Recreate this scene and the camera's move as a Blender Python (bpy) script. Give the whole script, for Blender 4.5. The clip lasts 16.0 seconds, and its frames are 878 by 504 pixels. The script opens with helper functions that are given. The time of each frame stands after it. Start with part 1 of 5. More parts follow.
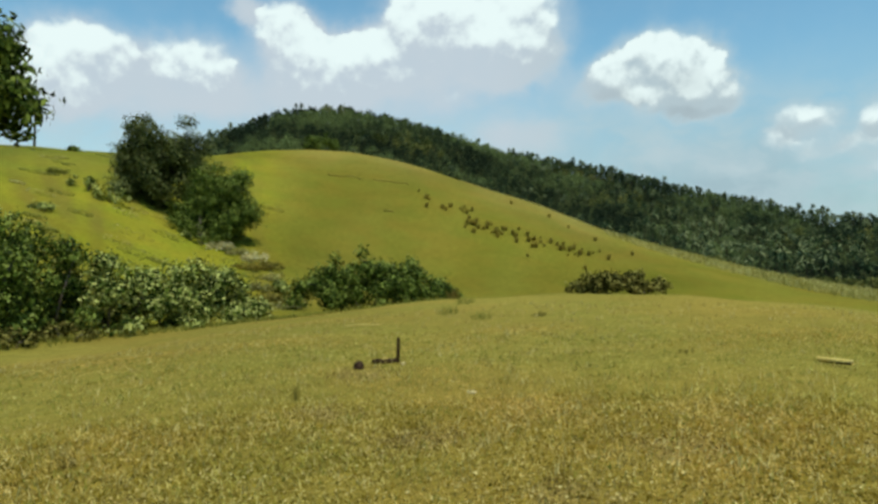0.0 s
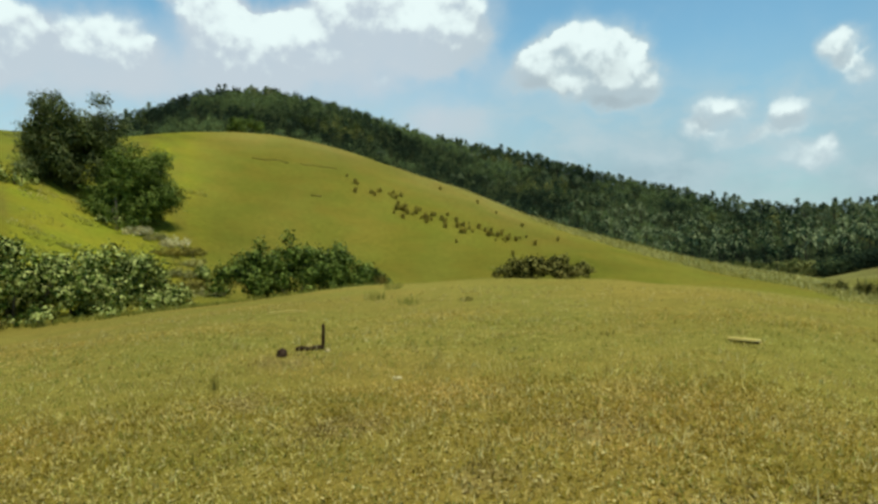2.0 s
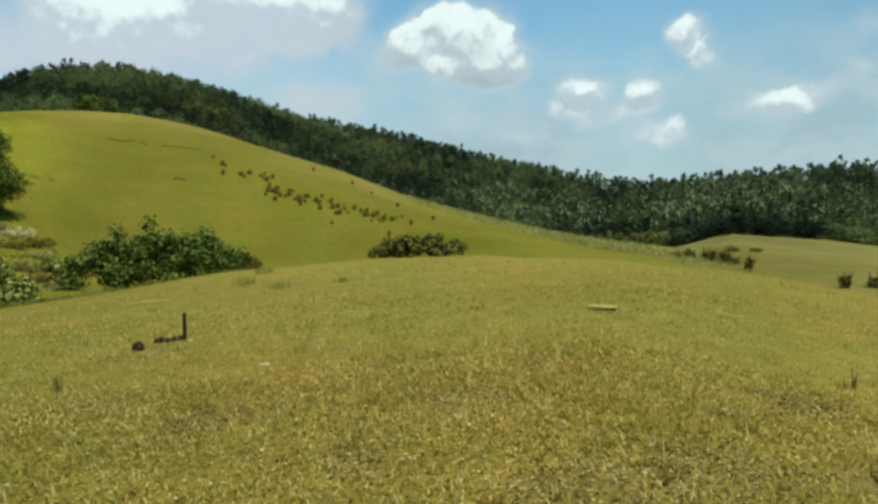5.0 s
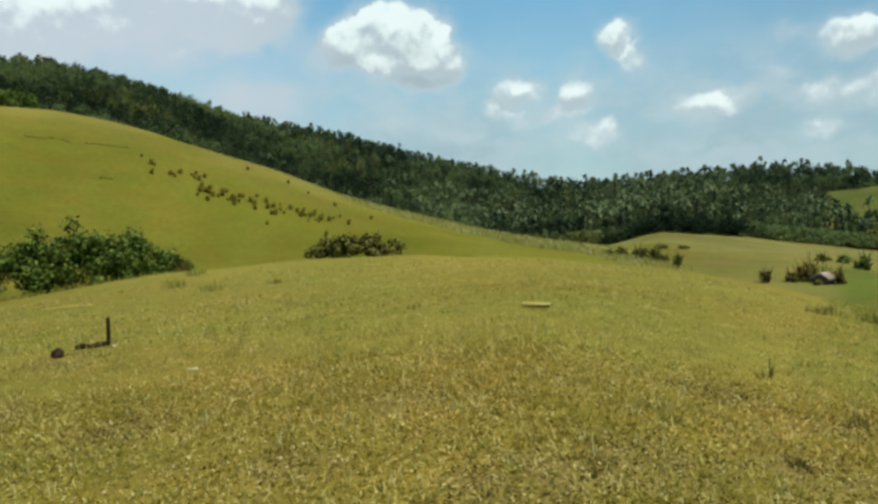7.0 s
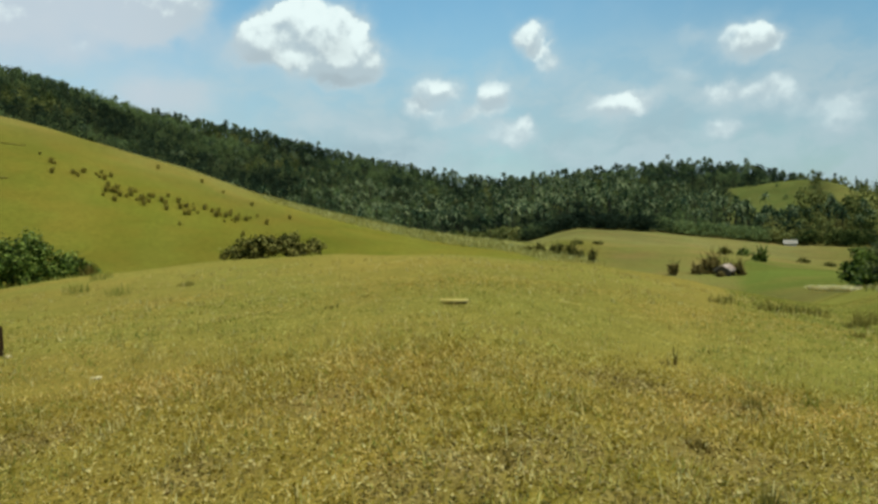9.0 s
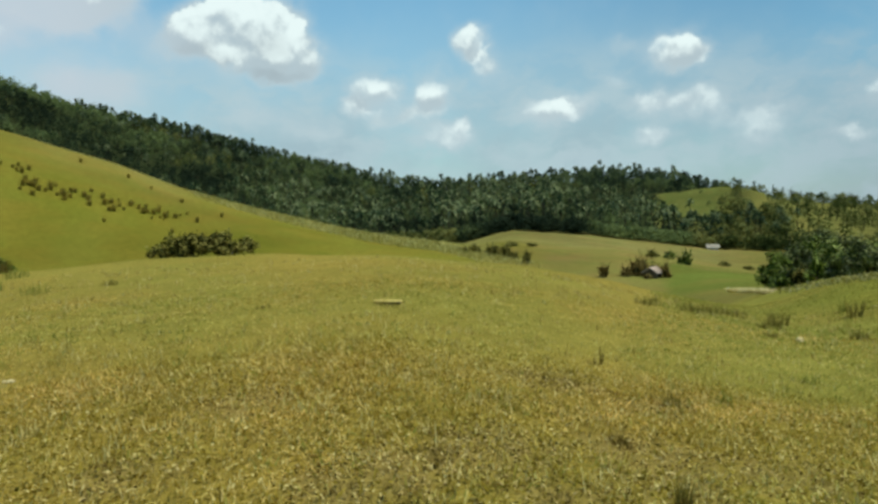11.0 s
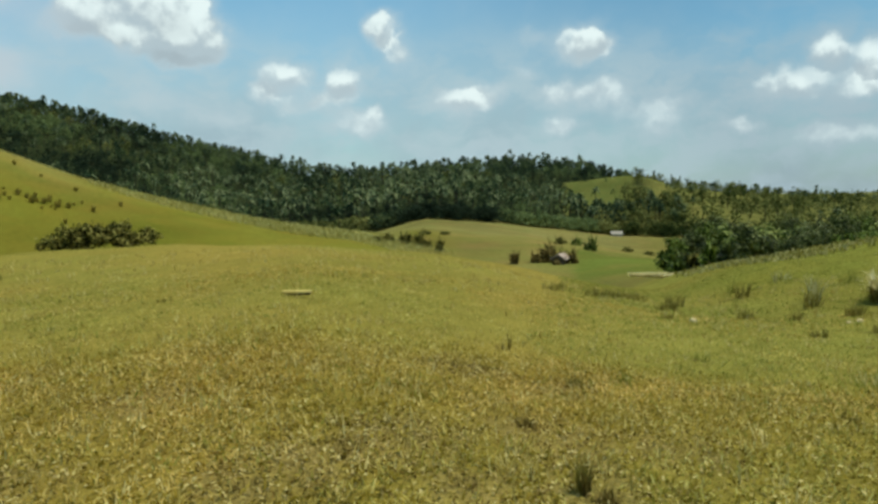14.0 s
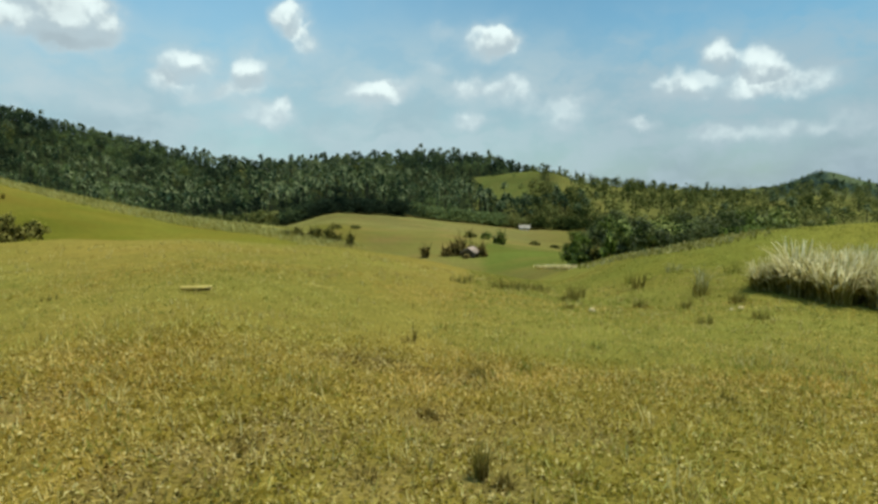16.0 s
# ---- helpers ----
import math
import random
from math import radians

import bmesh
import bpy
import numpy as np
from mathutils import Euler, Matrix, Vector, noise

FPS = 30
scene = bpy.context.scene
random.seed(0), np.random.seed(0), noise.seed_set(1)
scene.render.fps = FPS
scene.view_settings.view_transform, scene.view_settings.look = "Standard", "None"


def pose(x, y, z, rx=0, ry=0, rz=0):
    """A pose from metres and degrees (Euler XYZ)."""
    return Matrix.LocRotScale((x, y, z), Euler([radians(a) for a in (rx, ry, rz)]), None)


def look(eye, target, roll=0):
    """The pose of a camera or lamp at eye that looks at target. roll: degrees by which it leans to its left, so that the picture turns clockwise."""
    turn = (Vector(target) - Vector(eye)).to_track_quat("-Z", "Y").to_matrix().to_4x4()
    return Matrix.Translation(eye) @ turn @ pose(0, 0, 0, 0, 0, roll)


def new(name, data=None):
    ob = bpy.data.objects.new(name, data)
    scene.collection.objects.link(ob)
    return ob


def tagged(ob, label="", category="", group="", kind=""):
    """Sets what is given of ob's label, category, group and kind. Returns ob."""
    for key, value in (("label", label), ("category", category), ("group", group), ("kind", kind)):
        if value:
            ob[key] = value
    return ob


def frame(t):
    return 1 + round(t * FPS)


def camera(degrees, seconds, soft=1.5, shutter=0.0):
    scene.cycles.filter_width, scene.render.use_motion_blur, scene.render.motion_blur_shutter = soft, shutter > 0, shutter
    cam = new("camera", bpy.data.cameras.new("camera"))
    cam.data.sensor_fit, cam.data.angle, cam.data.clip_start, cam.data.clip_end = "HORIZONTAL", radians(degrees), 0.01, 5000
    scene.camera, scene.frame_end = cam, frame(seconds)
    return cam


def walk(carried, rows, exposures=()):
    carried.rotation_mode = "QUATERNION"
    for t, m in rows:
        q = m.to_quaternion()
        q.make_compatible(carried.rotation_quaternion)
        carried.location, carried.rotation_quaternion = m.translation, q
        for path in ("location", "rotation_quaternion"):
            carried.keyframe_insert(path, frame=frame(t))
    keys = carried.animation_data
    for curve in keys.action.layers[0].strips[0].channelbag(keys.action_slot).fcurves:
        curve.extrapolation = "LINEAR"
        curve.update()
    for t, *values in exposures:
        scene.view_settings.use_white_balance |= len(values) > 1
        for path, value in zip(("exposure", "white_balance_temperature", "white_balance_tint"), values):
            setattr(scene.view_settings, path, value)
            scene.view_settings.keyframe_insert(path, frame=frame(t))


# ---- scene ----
EYE = 1.55
cam = camera(66.8, 16.0, soft=2.9)
ROWS = [
    (0, -0.000, -0.000, -0.000, -0.00, -0.00, -0.00),
    (0.5, 0.009, 0.018, -0.005, -0.55, 0.11, -0.15),
    (1, 0.024, 0.055, -0.008, -2.55, -0.41, -0.07),
    (1.5, 0.039, 0.070, -0.011, -4.53, -0.88, 0.08),
    (2, 0.046, 0.094, -0.013, -6.07, -1.24, -0.01),
    (2.5, 0.056, 0.105, -0.016, -7.49, -1.78, 0.21),
    (3, 0.076, 0.113, -0.020, -9.49, -2.32, 0.11),
    (3.5, 0.094, 0.137, -0.021, -10.96, -2.09, 0.17),
    (4, 0.118, 0.157, -0.027, -11.95, -2.06, 0.66),
    (4.5, 0.151, 0.170, -0.034, -14.36, -2.61, 1.22),
    (7, 0.219, 0.175, -0.046, -21.91, -3.23, 1.72),
    (7.5, 0.244, 0.178, -0.052, -23.51, -3.26, 1.99),
    (8, 0.255, 0.174, -0.055, -25.89, -3.41, 1.87),
    (8.5, 0.265, 0.173, -0.054, -27.11, -3.66, 2.19),
    (9, 0.271, 0.157, -0.056, -28.67, -3.59, 2.24),
    (11.5, 0.285, 0.117, -0.051, -34.93, -3.79, 1.30),
    (12, 0.286, 0.110, -0.049, -35.71, -3.90, 1.52),
    (12.5, 0.298, 0.108, -0.055, -37.17, -4.17, 1.74),
    (13, 0.309, 0.111, -0.057, -39.41, -4.39, 1.38),
    (13.5, 0.319, 0.109, -0.055, -40.77, -4.67, 1.39),
    (14, 0.326, 0.103, -0.055, -41.51, -4.86, 1.39),
    (14.5, 0.340, 0.094, -0.056, -43.55, -4.98, 1.12),
    (15, 0.352, 0.087, -0.061, -45.09, -4.98, 1.16),
    (15.5, 0.364, 0.078, -0.067, -47.22, -5.36, 0.88),
    (16, 0.371, 0.051, -0.067, -49.11, -5.53, 1.01),]
walk(cam, [(t, pose(x, y, EYE + z, 90 + pitch, roll, yaw)) for t, x, y, z, yaw, pitch, roll in ROWS], exposures=[(0.0, -0.2), (9.5, -0.2), (11.5, -0.22), (12.0, -0.35), (12.5, -0.33), (13.0, -0.28), (14.2, -0.23), (15.2, -0.17), (16.0, -0.16)])

# ---- world: tropical noon sky with cumulus, and the sun ----
SUN_BEARING, SUN_HEIGHT = 145.0, 70.0
# bearing, height, half width, half height in degrees, whiteness of each puff
NORTH_BANK = [
    (-29.3, 14.2, 2.3, 2.4, 1), (-26.7, 14.8, 1.9, 2.0, 1), (-31.0, 12.4, 2.6, 2.2, 1), (-20.3, 14.6, 2.8, 2.1, 1), (-16.1, 19.3, 1.2, 0.8, 0.9),
    (-13.2, 17.5, 1.8, 2.1, 1), (-11.4, 15.6, 2.4, 2.2, 1), (-8.4, 15.2, 2.8, 2.4, 1), (-5.2, 16.1, 3.0, 2.0, 1), (-1.9, 18.8, 2.6, 3.2, 1),
    (0.4, 19.9, 2.6, 1.9, 1), (3.4, 17.8, 3.2, 2.4, 1), (7.2, 18.5, 2.9, 2.9, 1), (5.8, 16.2, 2.7, 2.0, 0.95), (-24.2, 12.3, 4.4, 1.9, 0.8),
    (-16.1, 12.4, 4.0, 1.7, 0.8), (-6.0, 12.9, 5.5, 1.7, 0.7), (3.5, 14.3, 5.0, 1.6, 0.6), (7.3, 10.0, 3.6, 1.1, 0.75),
]
TALL_PUFF = [
    (19.0, 15.4, 2.6, 2.0, 1), (17.0, 14.8, 2.4, 1.7, 1), (14.8, 14.3, 2.0, 1.3, 0.95), (21.2, 13.4, 1.9, 2.0, 1), (19.6, 12.6, 3.8, 1.3, 0.95),
    (22.3, 11.9, 1.5, 0.9, 0.9), (12.6, 13.4, 2.0, 1.2, 0.5),
]
EAST_BANK = [
    (28.9, 9.8, 1.5, 1.1, 0.9), (27.3, 8.6, 1.0, 0.6, 0.7), (29.9, 7.7, 1.7, 0.8, 0.5), (33.6, 9.5, 1.3, 1.1, 0.9), (32.9, 8.2, 1.6, 0.9, 0.5),
    (37.1, 13.8, 0.95, 1.2, 1), (38.1, 12.2, 0.8, 1.0, 0.6), (39.1, 10.9, 1.0, 1.1, 0.4), (35.2, 6.1, 1.9, 0.7, 0.75), (36.2, 7.3, 0.7, 0.5, 0.7),
    (43.4, 7.8, 1.9, 0.7, 0.9), (45.7, 8.3, 1.3, 0.7, 0.6), (53.4, 12.1, 1.7, 1.3, 0.9), (54.9, 11.7, 1.2, 0.8, 0.6), (48.8, 10.3, 0.9, 0.7, 0.45),
    (52.0, 8.3, 1.5, 0.8, 0.75), (55.3, 8.0, 1.4, 0.9, 0.7), (59.2, 6.5, 2.6, 0.9, 0.65), (52.1, 5.6, 1.7, 0.5, 0.7), (59.7, 4.8, 2.0, 0.5, 0.5),
    (49.2, 12.8, 0.8, 0.6, 0.4), (62.0, 9.6, 2.1, 0.8, 0.35), (68.7, 7.7, 1.6, 1.0, 0.9), (71.6, 9.6, 1.0, 1.2, 0.9), (74.7, 8.9, 1.4, 1.2, 0.9),
    (77.0, 7.3, 2.6, 1.0, 0.75), (73.3, 7.3, 2.4, 0.9, 0.6), (66.0, 4.9, 1.2, 0.5, 0.8), (71.1, 3.9, 1.8, 0.8, 0.65), (75.7, 3.7, 2.1, 0.8, 0.6),
    (80.2, 4.4, 2.3, 0.8, 0.6), (19.0, 8.3, 2.6, 0.9, 0.45), (23.5, 7.0, 2.6, 0.8, 0.4),
]
AROUND = [
    (98.0, 12.0, 6.0, 3.0, 0.9), (125.0, 16.0, 7.0, 4.0, 0.9), (160.0, 12.0, 6.0, 3.0, 0.9), (-60.0, 14.0, 7.0, 4.0, 0.9), (-100.0, 12.0, 7.0, 3.0, 0.9),
    (-140.0, 15.0, 7.0, 4.0, 0.9),
]
# flat dark bottoms of the thickest clouds
CLOUD_BASES = [(19.6, 11.1, 3.4, 0.5, 0.5), (20.6, 13.3, 1.5, 1.0, 0.22), (29.8, 7.6, 1.7, 0.5, 0.3), (32.2, 7.8, 1.5, 0.5, 0.2), (15.0, 12.6, 2.6, 0.7, 0.2)]


class Graph:
    """Short hand for node trees."""

    def __init__(self, tree):
        self.tree = tree
        tree.nodes.clear()

    def node(self, kind, **values):
        n = self.tree.nodes.new(kind)
        for key, value in values.items():
            setattr(n, key, value)
        return n

    def link(self, a, b):
        self.tree.links.new(a, b)

    def put(self, socket, value):
        if isinstance(value, bpy.types.NodeSocket):
            self.link(value, socket)
        else:
            socket.default_value = value

    def math(self, op, a, b=0.0, clamp=False):
        n = self.node("ShaderNodeMath", operation=op, use_clamp=clamp)
        self.put(n.inputs[0], a)
        self.put(n.inputs[1], b)
        return n.outputs[0]

    def vec(self, op, a, b=(0, 0, 0), out=0):
        n = self.node("ShaderNodeVectorMath", operation=op)
        self.put(n.inputs[0], a)
        self.put(n.inputs[1], b)
        return n.outputs[out]

    def noise(self, at, scale, detail=3.0, rough=0.55, out=0):
        n = self.node("ShaderNodeTexNoise")
        self.put(n.inputs["Vector"], at)
        n.inputs["Scale"].default_value, n.inputs["Detail"].default_value, n.inputs["Roughness"].default_value = scale, detail, rough
        return n.outputs[out]

    def smooth(self, x, lo, hi, a=0.0, b=1.0):
        n = self.node("ShaderNodeMapRange", interpolation_type="SMOOTHSTEP")
        for i, v in enumerate((x, lo, hi, a, b)):
            self.put(n.inputs[i], v)
        return n.outputs[0]

    def mix(self, f, a, b, kind="MIX"):
        n = self.node("ShaderNodeMix", data_type="RGBA", blend_type=kind)
        self.put(n.inputs[0], f)
        self.put(n.inputs[6], a)
        self.put(n.inputs[7], b)
        return n.outputs[2]


def build_world():
    world = bpy.data.worlds.new("tropical_sky")
    scene.world = world
    world.use_nodes = True
    g = Graph(world.node_tree)
    way = g.node("ShaderNodeTexCoord").outputs["Generated"]
    sky = g.node("ShaderNodeTexSky", sky_type="NISHITA", sun_disc=False, sun_elevation=radians(SUN_HEIGHT), sun_rotation=radians(SUN_BEARING))
    sky.air_density, sky.dust_density, sky.ozone_density = 1.0, 0.6, 2.0
    sep = g.node("ShaderNodeSeparateXYZ")
    g.link(way, sep.inputs[0])
    bearing = g.math("MULTIPLY", g.math("ARCTAN2", sep.outputs[0], sep.outputs[1]), 180 / math.pi)
    height = g.math("MULTIPLY", g.math("ARCSINE", sep.outputs[2]), 180 / math.pi)
    flat = g.node("ShaderNodeCombineXYZ")
    g.link(bearing, flat.inputs[0])
    g.link(height, flat.inputs[1])
    # billowing edges: two sizes of swirl shift the puffs about
    wob1 = g.vec("MULTIPLY", g.vec("SUBTRACT", g.noise(way, 16.0, 2.0, out=1), (0.5, 0.5, 0.5)), (2.4, 2.0, 0))
    wob2 = g.vec("MULTIPLY", g.vec("SUBTRACT", g.noise(way, 55.0, 3.0, out=1), (0.5, 0.5, 0.5)), (1.1, 1.0, 0))
    at = g.vec("ADD", g.vec("ADD", flat.outputs[0], wob1), wob2)
    # rounder and flatter puffs; the largest also tell top from underside
    total, weight, lift = 0.0, 0.08, g.smooth(bearing, 22.0, 26.0, -0.09, 0.0)
    stretched = {k: g.vec("MULTIPLY", at, (1 / k, 1, 0)) for k in (1.0, 1.6, 2.6)}
    for b, h, rb, rh, pale in NORTH_BANK + TALL_PUFF + EAST_BANK + AROUND:
        k = min(stretched, key=lambda q: abs(math.log(q * rh / rb)))
        r = math.sqrt(rb / k * rh)
        w = g.smooth(g.vec("DISTANCE", stretched[k], (b / k, h, 0), out=1), 2.1 * r, 0.3 * r, 0.0, pale)
        total = g.math("ADD", total, w)
    for b, h, rb, rh, pale in [p for p in NORTH_BANK if p[4] == 1] + TALL_PUFF[:5] + [p for p in EAST_BANK if p[4] >= 0.9]:
        d = g.vec("MULTIPLY", g.vec("SUBTRACT", at, (b, h, 0)), (1 / rb, 1 / rh, 0))
        w = g.smooth(g.vec("LENGTH", d, out=1), 1.45, 0.35)
        up = g.node("ShaderNodeSeparateXYZ")
        g.link(d, up.inputs[0])
        weight, lift = g.math("ADD", weight, w), g.math("ADD", lift, g.math("MULTIPLY", up.outputs[1], w))
    fine = g.noise(way, 24.0, 4.0, 0.5)
    above = g.noise(g.vec("ADD", way, (0.0, 0.0, 0.014)), 24.0, 4.0, 0.5)
    edge = g.math("ADD", g.math("MINIMUM", total, 1.1), g.math("MULTIPLY", g.math("SUBTRACT", fine, 0.5), 0.5))
    # thin veil low over the hills
    veil = g.math("MULTIPLY", g.smooth(height, g.smooth(g.math("ABSOLUTE", g.math("SUBTRACT", bearing, 95.0)), 50.0, 23.0, 19.0, 13.5), 4.0, 0.0, 0.97), g.smooth(g.noise(way, 5.0, 4.0), 0.25, 0.65, 0.62, 1.0))
    relief = g.math("MULTIPLY", g.math("SUBTRACT", fine, above), 3.0)
    shade = g.smooth(g.math("ADD", g.math("DIVIDE", lift, weight), relief), -0.8, 0.4)
    # tops are crisp, undersides and thin puffs melt into the haze
    soft = g.math("ADD", g.math("MULTIPLY", g.math("SUBTRACT", 1.0, shade), 0.6), g.smooth(height, 13.0, 5.0, 0.0, 0.35))
    cover = g.smooth(edge, g.smooth(height, 14.0, 8.0, 0.45, 0.32), g.math("ADD", 0.86, soft))
    halo = g.smooth(edge, -0.1, 1.0, 0.0, 0.8)
    blue = g.mix(1.0, sky.outputs[0], (SKY_GAIN[0], SKY_GAIN[1], SKY_GAIN[2], 1), "MULTIPLY")
    east = g.math("MULTIPLY", g.smooth(bearing, 48.0, 75.0), g.smooth(bearing, 165.0, 115.0))
    north = g.math("MULTIPLY", g.smooth(bearing, 18.0, 2.0), g.smooth(bearing, -70.0, -35.0))
    deep = g.math("MULTIPLY", g.smooth(bearing, 30.0, 62.0), g.smooth(bearing, 165.0, 115.0))
    blue = g.mix(g.math("MULTIPLY", deep, 0.8), blue, g.mix(1.0, blue, (0.62, 0.66, 0.7, 1), "MULTIPLY"))
    hazy = g.mix(veil, blue, g.mix(east, g.mix(north, VEIL, VEIL_NORTH), VEIL_EAST))
    # faint soft billows between the puffs, low over the land
    streak = g.noise(g.vec("MULTIPLY", at, (0.2, 0.42, 0.0)), 1.0, 4.0, 0.55)
    streak = g.math("MULTIPLY", g.smooth(streak, 0.36, 0.66, 0.0, 0.7), g.smooth(height, 15.0, 8.0))
    hazy = g.mix(streak, hazy, g.mix(east, (5.4, 7.0, 7.5, 1), (4.6, 5.95, 6.6, 1)))
    cloud = g.mix(shade, g.mix(north, CLOUD_LOW, HALO_NORTH), CLOUD_TOP)
    for b, h, rb, rh, dark in CLOUD_BASES:
        d = g.vec("MULTIPLY", g.vec("SUBTRACT", at, (b, h, 0)), (1 / rb, 1 / rh, 0))
        cloud = g.mix(g.smooth(g.vec("LENGTH", d, out=1), 1.5, 0.4, 0.0, dark), cloud, (3.2, 3.9, 4.3, 1))
    hazy = g.mix(halo, hazy, g.mix(east, g.mix(north, HALO, HALO_NORTH), HALO_EAST))
    final = g.mix(cover, hazy, cloud)
    back = g.node("ShaderNodeBackground")
    back.inputs["Strength"].default_value = SKY_STRENGTH
    g.link(final, back.inputs["Color"])
    g.link(back.outputs[0], g.node("ShaderNodeOutputWorld").inputs[0])


SKY_STRENGTH = 0.1
SKY_GAIN = (1.32, 1.88, 1.7)
VEIL_NORTH = (5.7, 7.0, 7.5, 1)
VEIL_EAST = (3.5, 4.65, 5.45, 1)
VEIL, CLOUD_LOW, CLOUD_TOP = (4.1, 5.65, 6.3, 1), (5.1, 6.25, 6.7, 1), (9.4, 11.0, 10.9, 1)
HALO, HALO_EAST, HALO_NORTH = (5.9, 7.3, 7.8, 1), (4.95, 6.3, 6.9, 1), (6.3, 7.3, 8.0, 1)
build_world()
b, h = radians(SUN_BEARING), radians(SUN_HEIGHT)
sun = new("sun", bpy.data.lights.new("sun", "SUN"))
sun.data.energy, sun.data.angle, sun.data.color = 4.2, radians(0.6), (1.0, 0.94, 0.82)
sun.matrix_world = look((50 * math.sin(b) * math.cos(h), 50 * math.cos(b) * math.cos(h), 50 * math.sin(h)), (0, 0, 0))


# ---- materials ----
def material(name, colours, scale=3.0, rough=0.9, bump=0.0, bump_scale=20.0, island=0.0, through_light=0.0, gloss=0.2, own=0.0, patch=0.0, patch_scale=0.022, hue=0.0):
    """colours: dark, middle, light; island: how far single leaves or blades differ; through_light: share that shines through."""
    mat = bpy.data.materials.new(name)
    mat.use_nodes = True
    g = Graph(mat.node_tree)
    at = g.node("ShaderNodeTexCoord").outputs["Object"]
    f = g.math("ADD", g.math("MULTIPLY", g.noise(at, scale, 4.0), 0.65), g.math("MULTIPLY", g.noise(at, scale * 7.3, 3.0), 0.35))
    if island:
        rnd = g.node("ShaderNodeNewGeometry").outputs["Random Per Island"]
        f = g.math("ADD", f, g.math("MULTIPLY", g.math("SUBTRACT", rnd, 0.5), island))
    if patch:
        f = g.math("ADD", f, g.math("MULTIPLY", g.math("SUBTRACT", g.noise(at, patch_scale, 2.0), 0.5), patch))
    if own:
        rnd = g.node("ShaderNodeObjectInfo").outputs["Random"]
        f = g.math("ADD", f, g.math("MULTIPLY", g.math("SUBTRACT", rnd, 0.5), own))
    ramp = g.node("ShaderNodeValToRGB")
    ramp.color_ramp.elements[0].position, ramp.color_ramp.elements[1].position = 0.28, 0.74
    ramp.color_ramp.elements[0].color, ramp.color_ramp.elements[1].color = (*colours[0], 1), (*colours[2], 1)
    ramp.color_ramp.elements.new(0.5).color = (*colours[1], 1)
    g.link(f, ramp.inputs[0])
    paint = ramp.outputs[0]
    if hue:
        drift = g.smooth(g.noise(at, 0.22, 3.0), 0.35, 0.65)
        paint = g.mix(hue, paint, g.mix(1.0, paint, g.mix(drift, (0.85, 1.02, 0.95, 1), (1.09, 0.97, 0.96, 1)), "MULTIPLY"))
    base = g.node("ShaderNodeBsdfPrincipled")
    g.link(paint, base.inputs["Base Color"])
    base.inputs["Roughness"].default_value = rough
    base.inputs["Specular IOR Level"].default_value = gloss
    if bump:
        n = g.node("ShaderNodeBump")
        n.inputs["Strength"].default_value, n.inputs["Distance"].default_value = bump, 0.02
        g.link(g.noise(at, bump_scale, 4.0), n.inputs["Height"])
        g.link(n.outputs[0], base.inputs["Normal"])
    out = base.outputs[0]
    if through_light:
        tr = g.node("ShaderNodeBsdfTranslucent")
        g.link(paint, tr.inputs["Color"])
        mx = g.node("ShaderNodeMixShader")
        mx.inputs[0].default_value = through_light
        g.link(out, mx.inputs[1])
        g.link(tr.outputs[0], mx.inputs[2])
        out = mx.outputs[0]
    g.link(out, g.node("ShaderNodeOutputMaterial").inputs[0])
    return mat


def ground_material():
    mat = bpy.data.materials.new("meadow_ground")
    mat.use_nodes = True
    g = Graph(mat.node_tree)
    at = g.node("ShaderNodeTexCoord").outputs["Object"]
    col = g.node("ShaderNodeAttribute", attribute_name="cover").outputs["Color"]
    patch = g.smooth(g.noise(at, 0.16, 4.0), 0.32, 0.68)
    col = g.mix(patch, g.mix(1.0, col, (0.93, 0.96, 0.93, 1), "MULTIPLY"), g.mix(1.0, col, (1.06, 1.03, 1.05, 1), "MULTIPLY"))
    drift = g.smooth(g.noise(at, 0.22, 3.0), 0.35, 0.65)
    col = g.mix(0.4, col, g.mix(1.0, col, g.mix(drift, (0.85, 1.02, 0.95, 1), (1.09, 0.97, 0.96, 1)), "MULTIPLY"))
    sweep = g.smooth(g.noise(at, 0.035, 3.0), 0.3, 0.7, 0.84, 1.16)
    col = g.mix(1.0, col, g.vec("MULTIPLY", (1, 1, 1), sweep), "MULTIPLY")
    grain = g.smooth(g.noise(at, 2.2, 5.0, 0.7), 0.3, 0.7, 0.86, 1.13)
    col = g.mix(1.0, col, g.vec("MULTIPLY", (1, 1, 1), grain), "MULTIPLY")
    speck = g.smooth(g.noise(at, 26.0, 3.0, 0.7), 0.3, 0.72, 0.72, 1.24)
    col = g.mix(1.0, col, g.vec("MULTIPLY", (1, 1, 1), speck), "MULTIPLY")
    base = g.node("ShaderNodeBsdfPrincipled")
    g.link(col, base.inputs["Base Color"])
    base.inputs["Roughness"].default_value, base.inputs["Specular IOR Level"].default_value = 0.95, 0.0
    n = g.node("ShaderNodeBump")
    n.inputs["Strength"].default_value, n.inputs["Distance"].default_value = 0.5, 0.06
    g.link(g.noise(at, 7.0, 6.0, 0.7), n.inputs["Height"])
    g.link(n.outputs[0], base.inputs["Normal"])
    g.link(base.outputs[0], g.node("ShaderNodeOutputMaterial").inputs[0])
    return mat


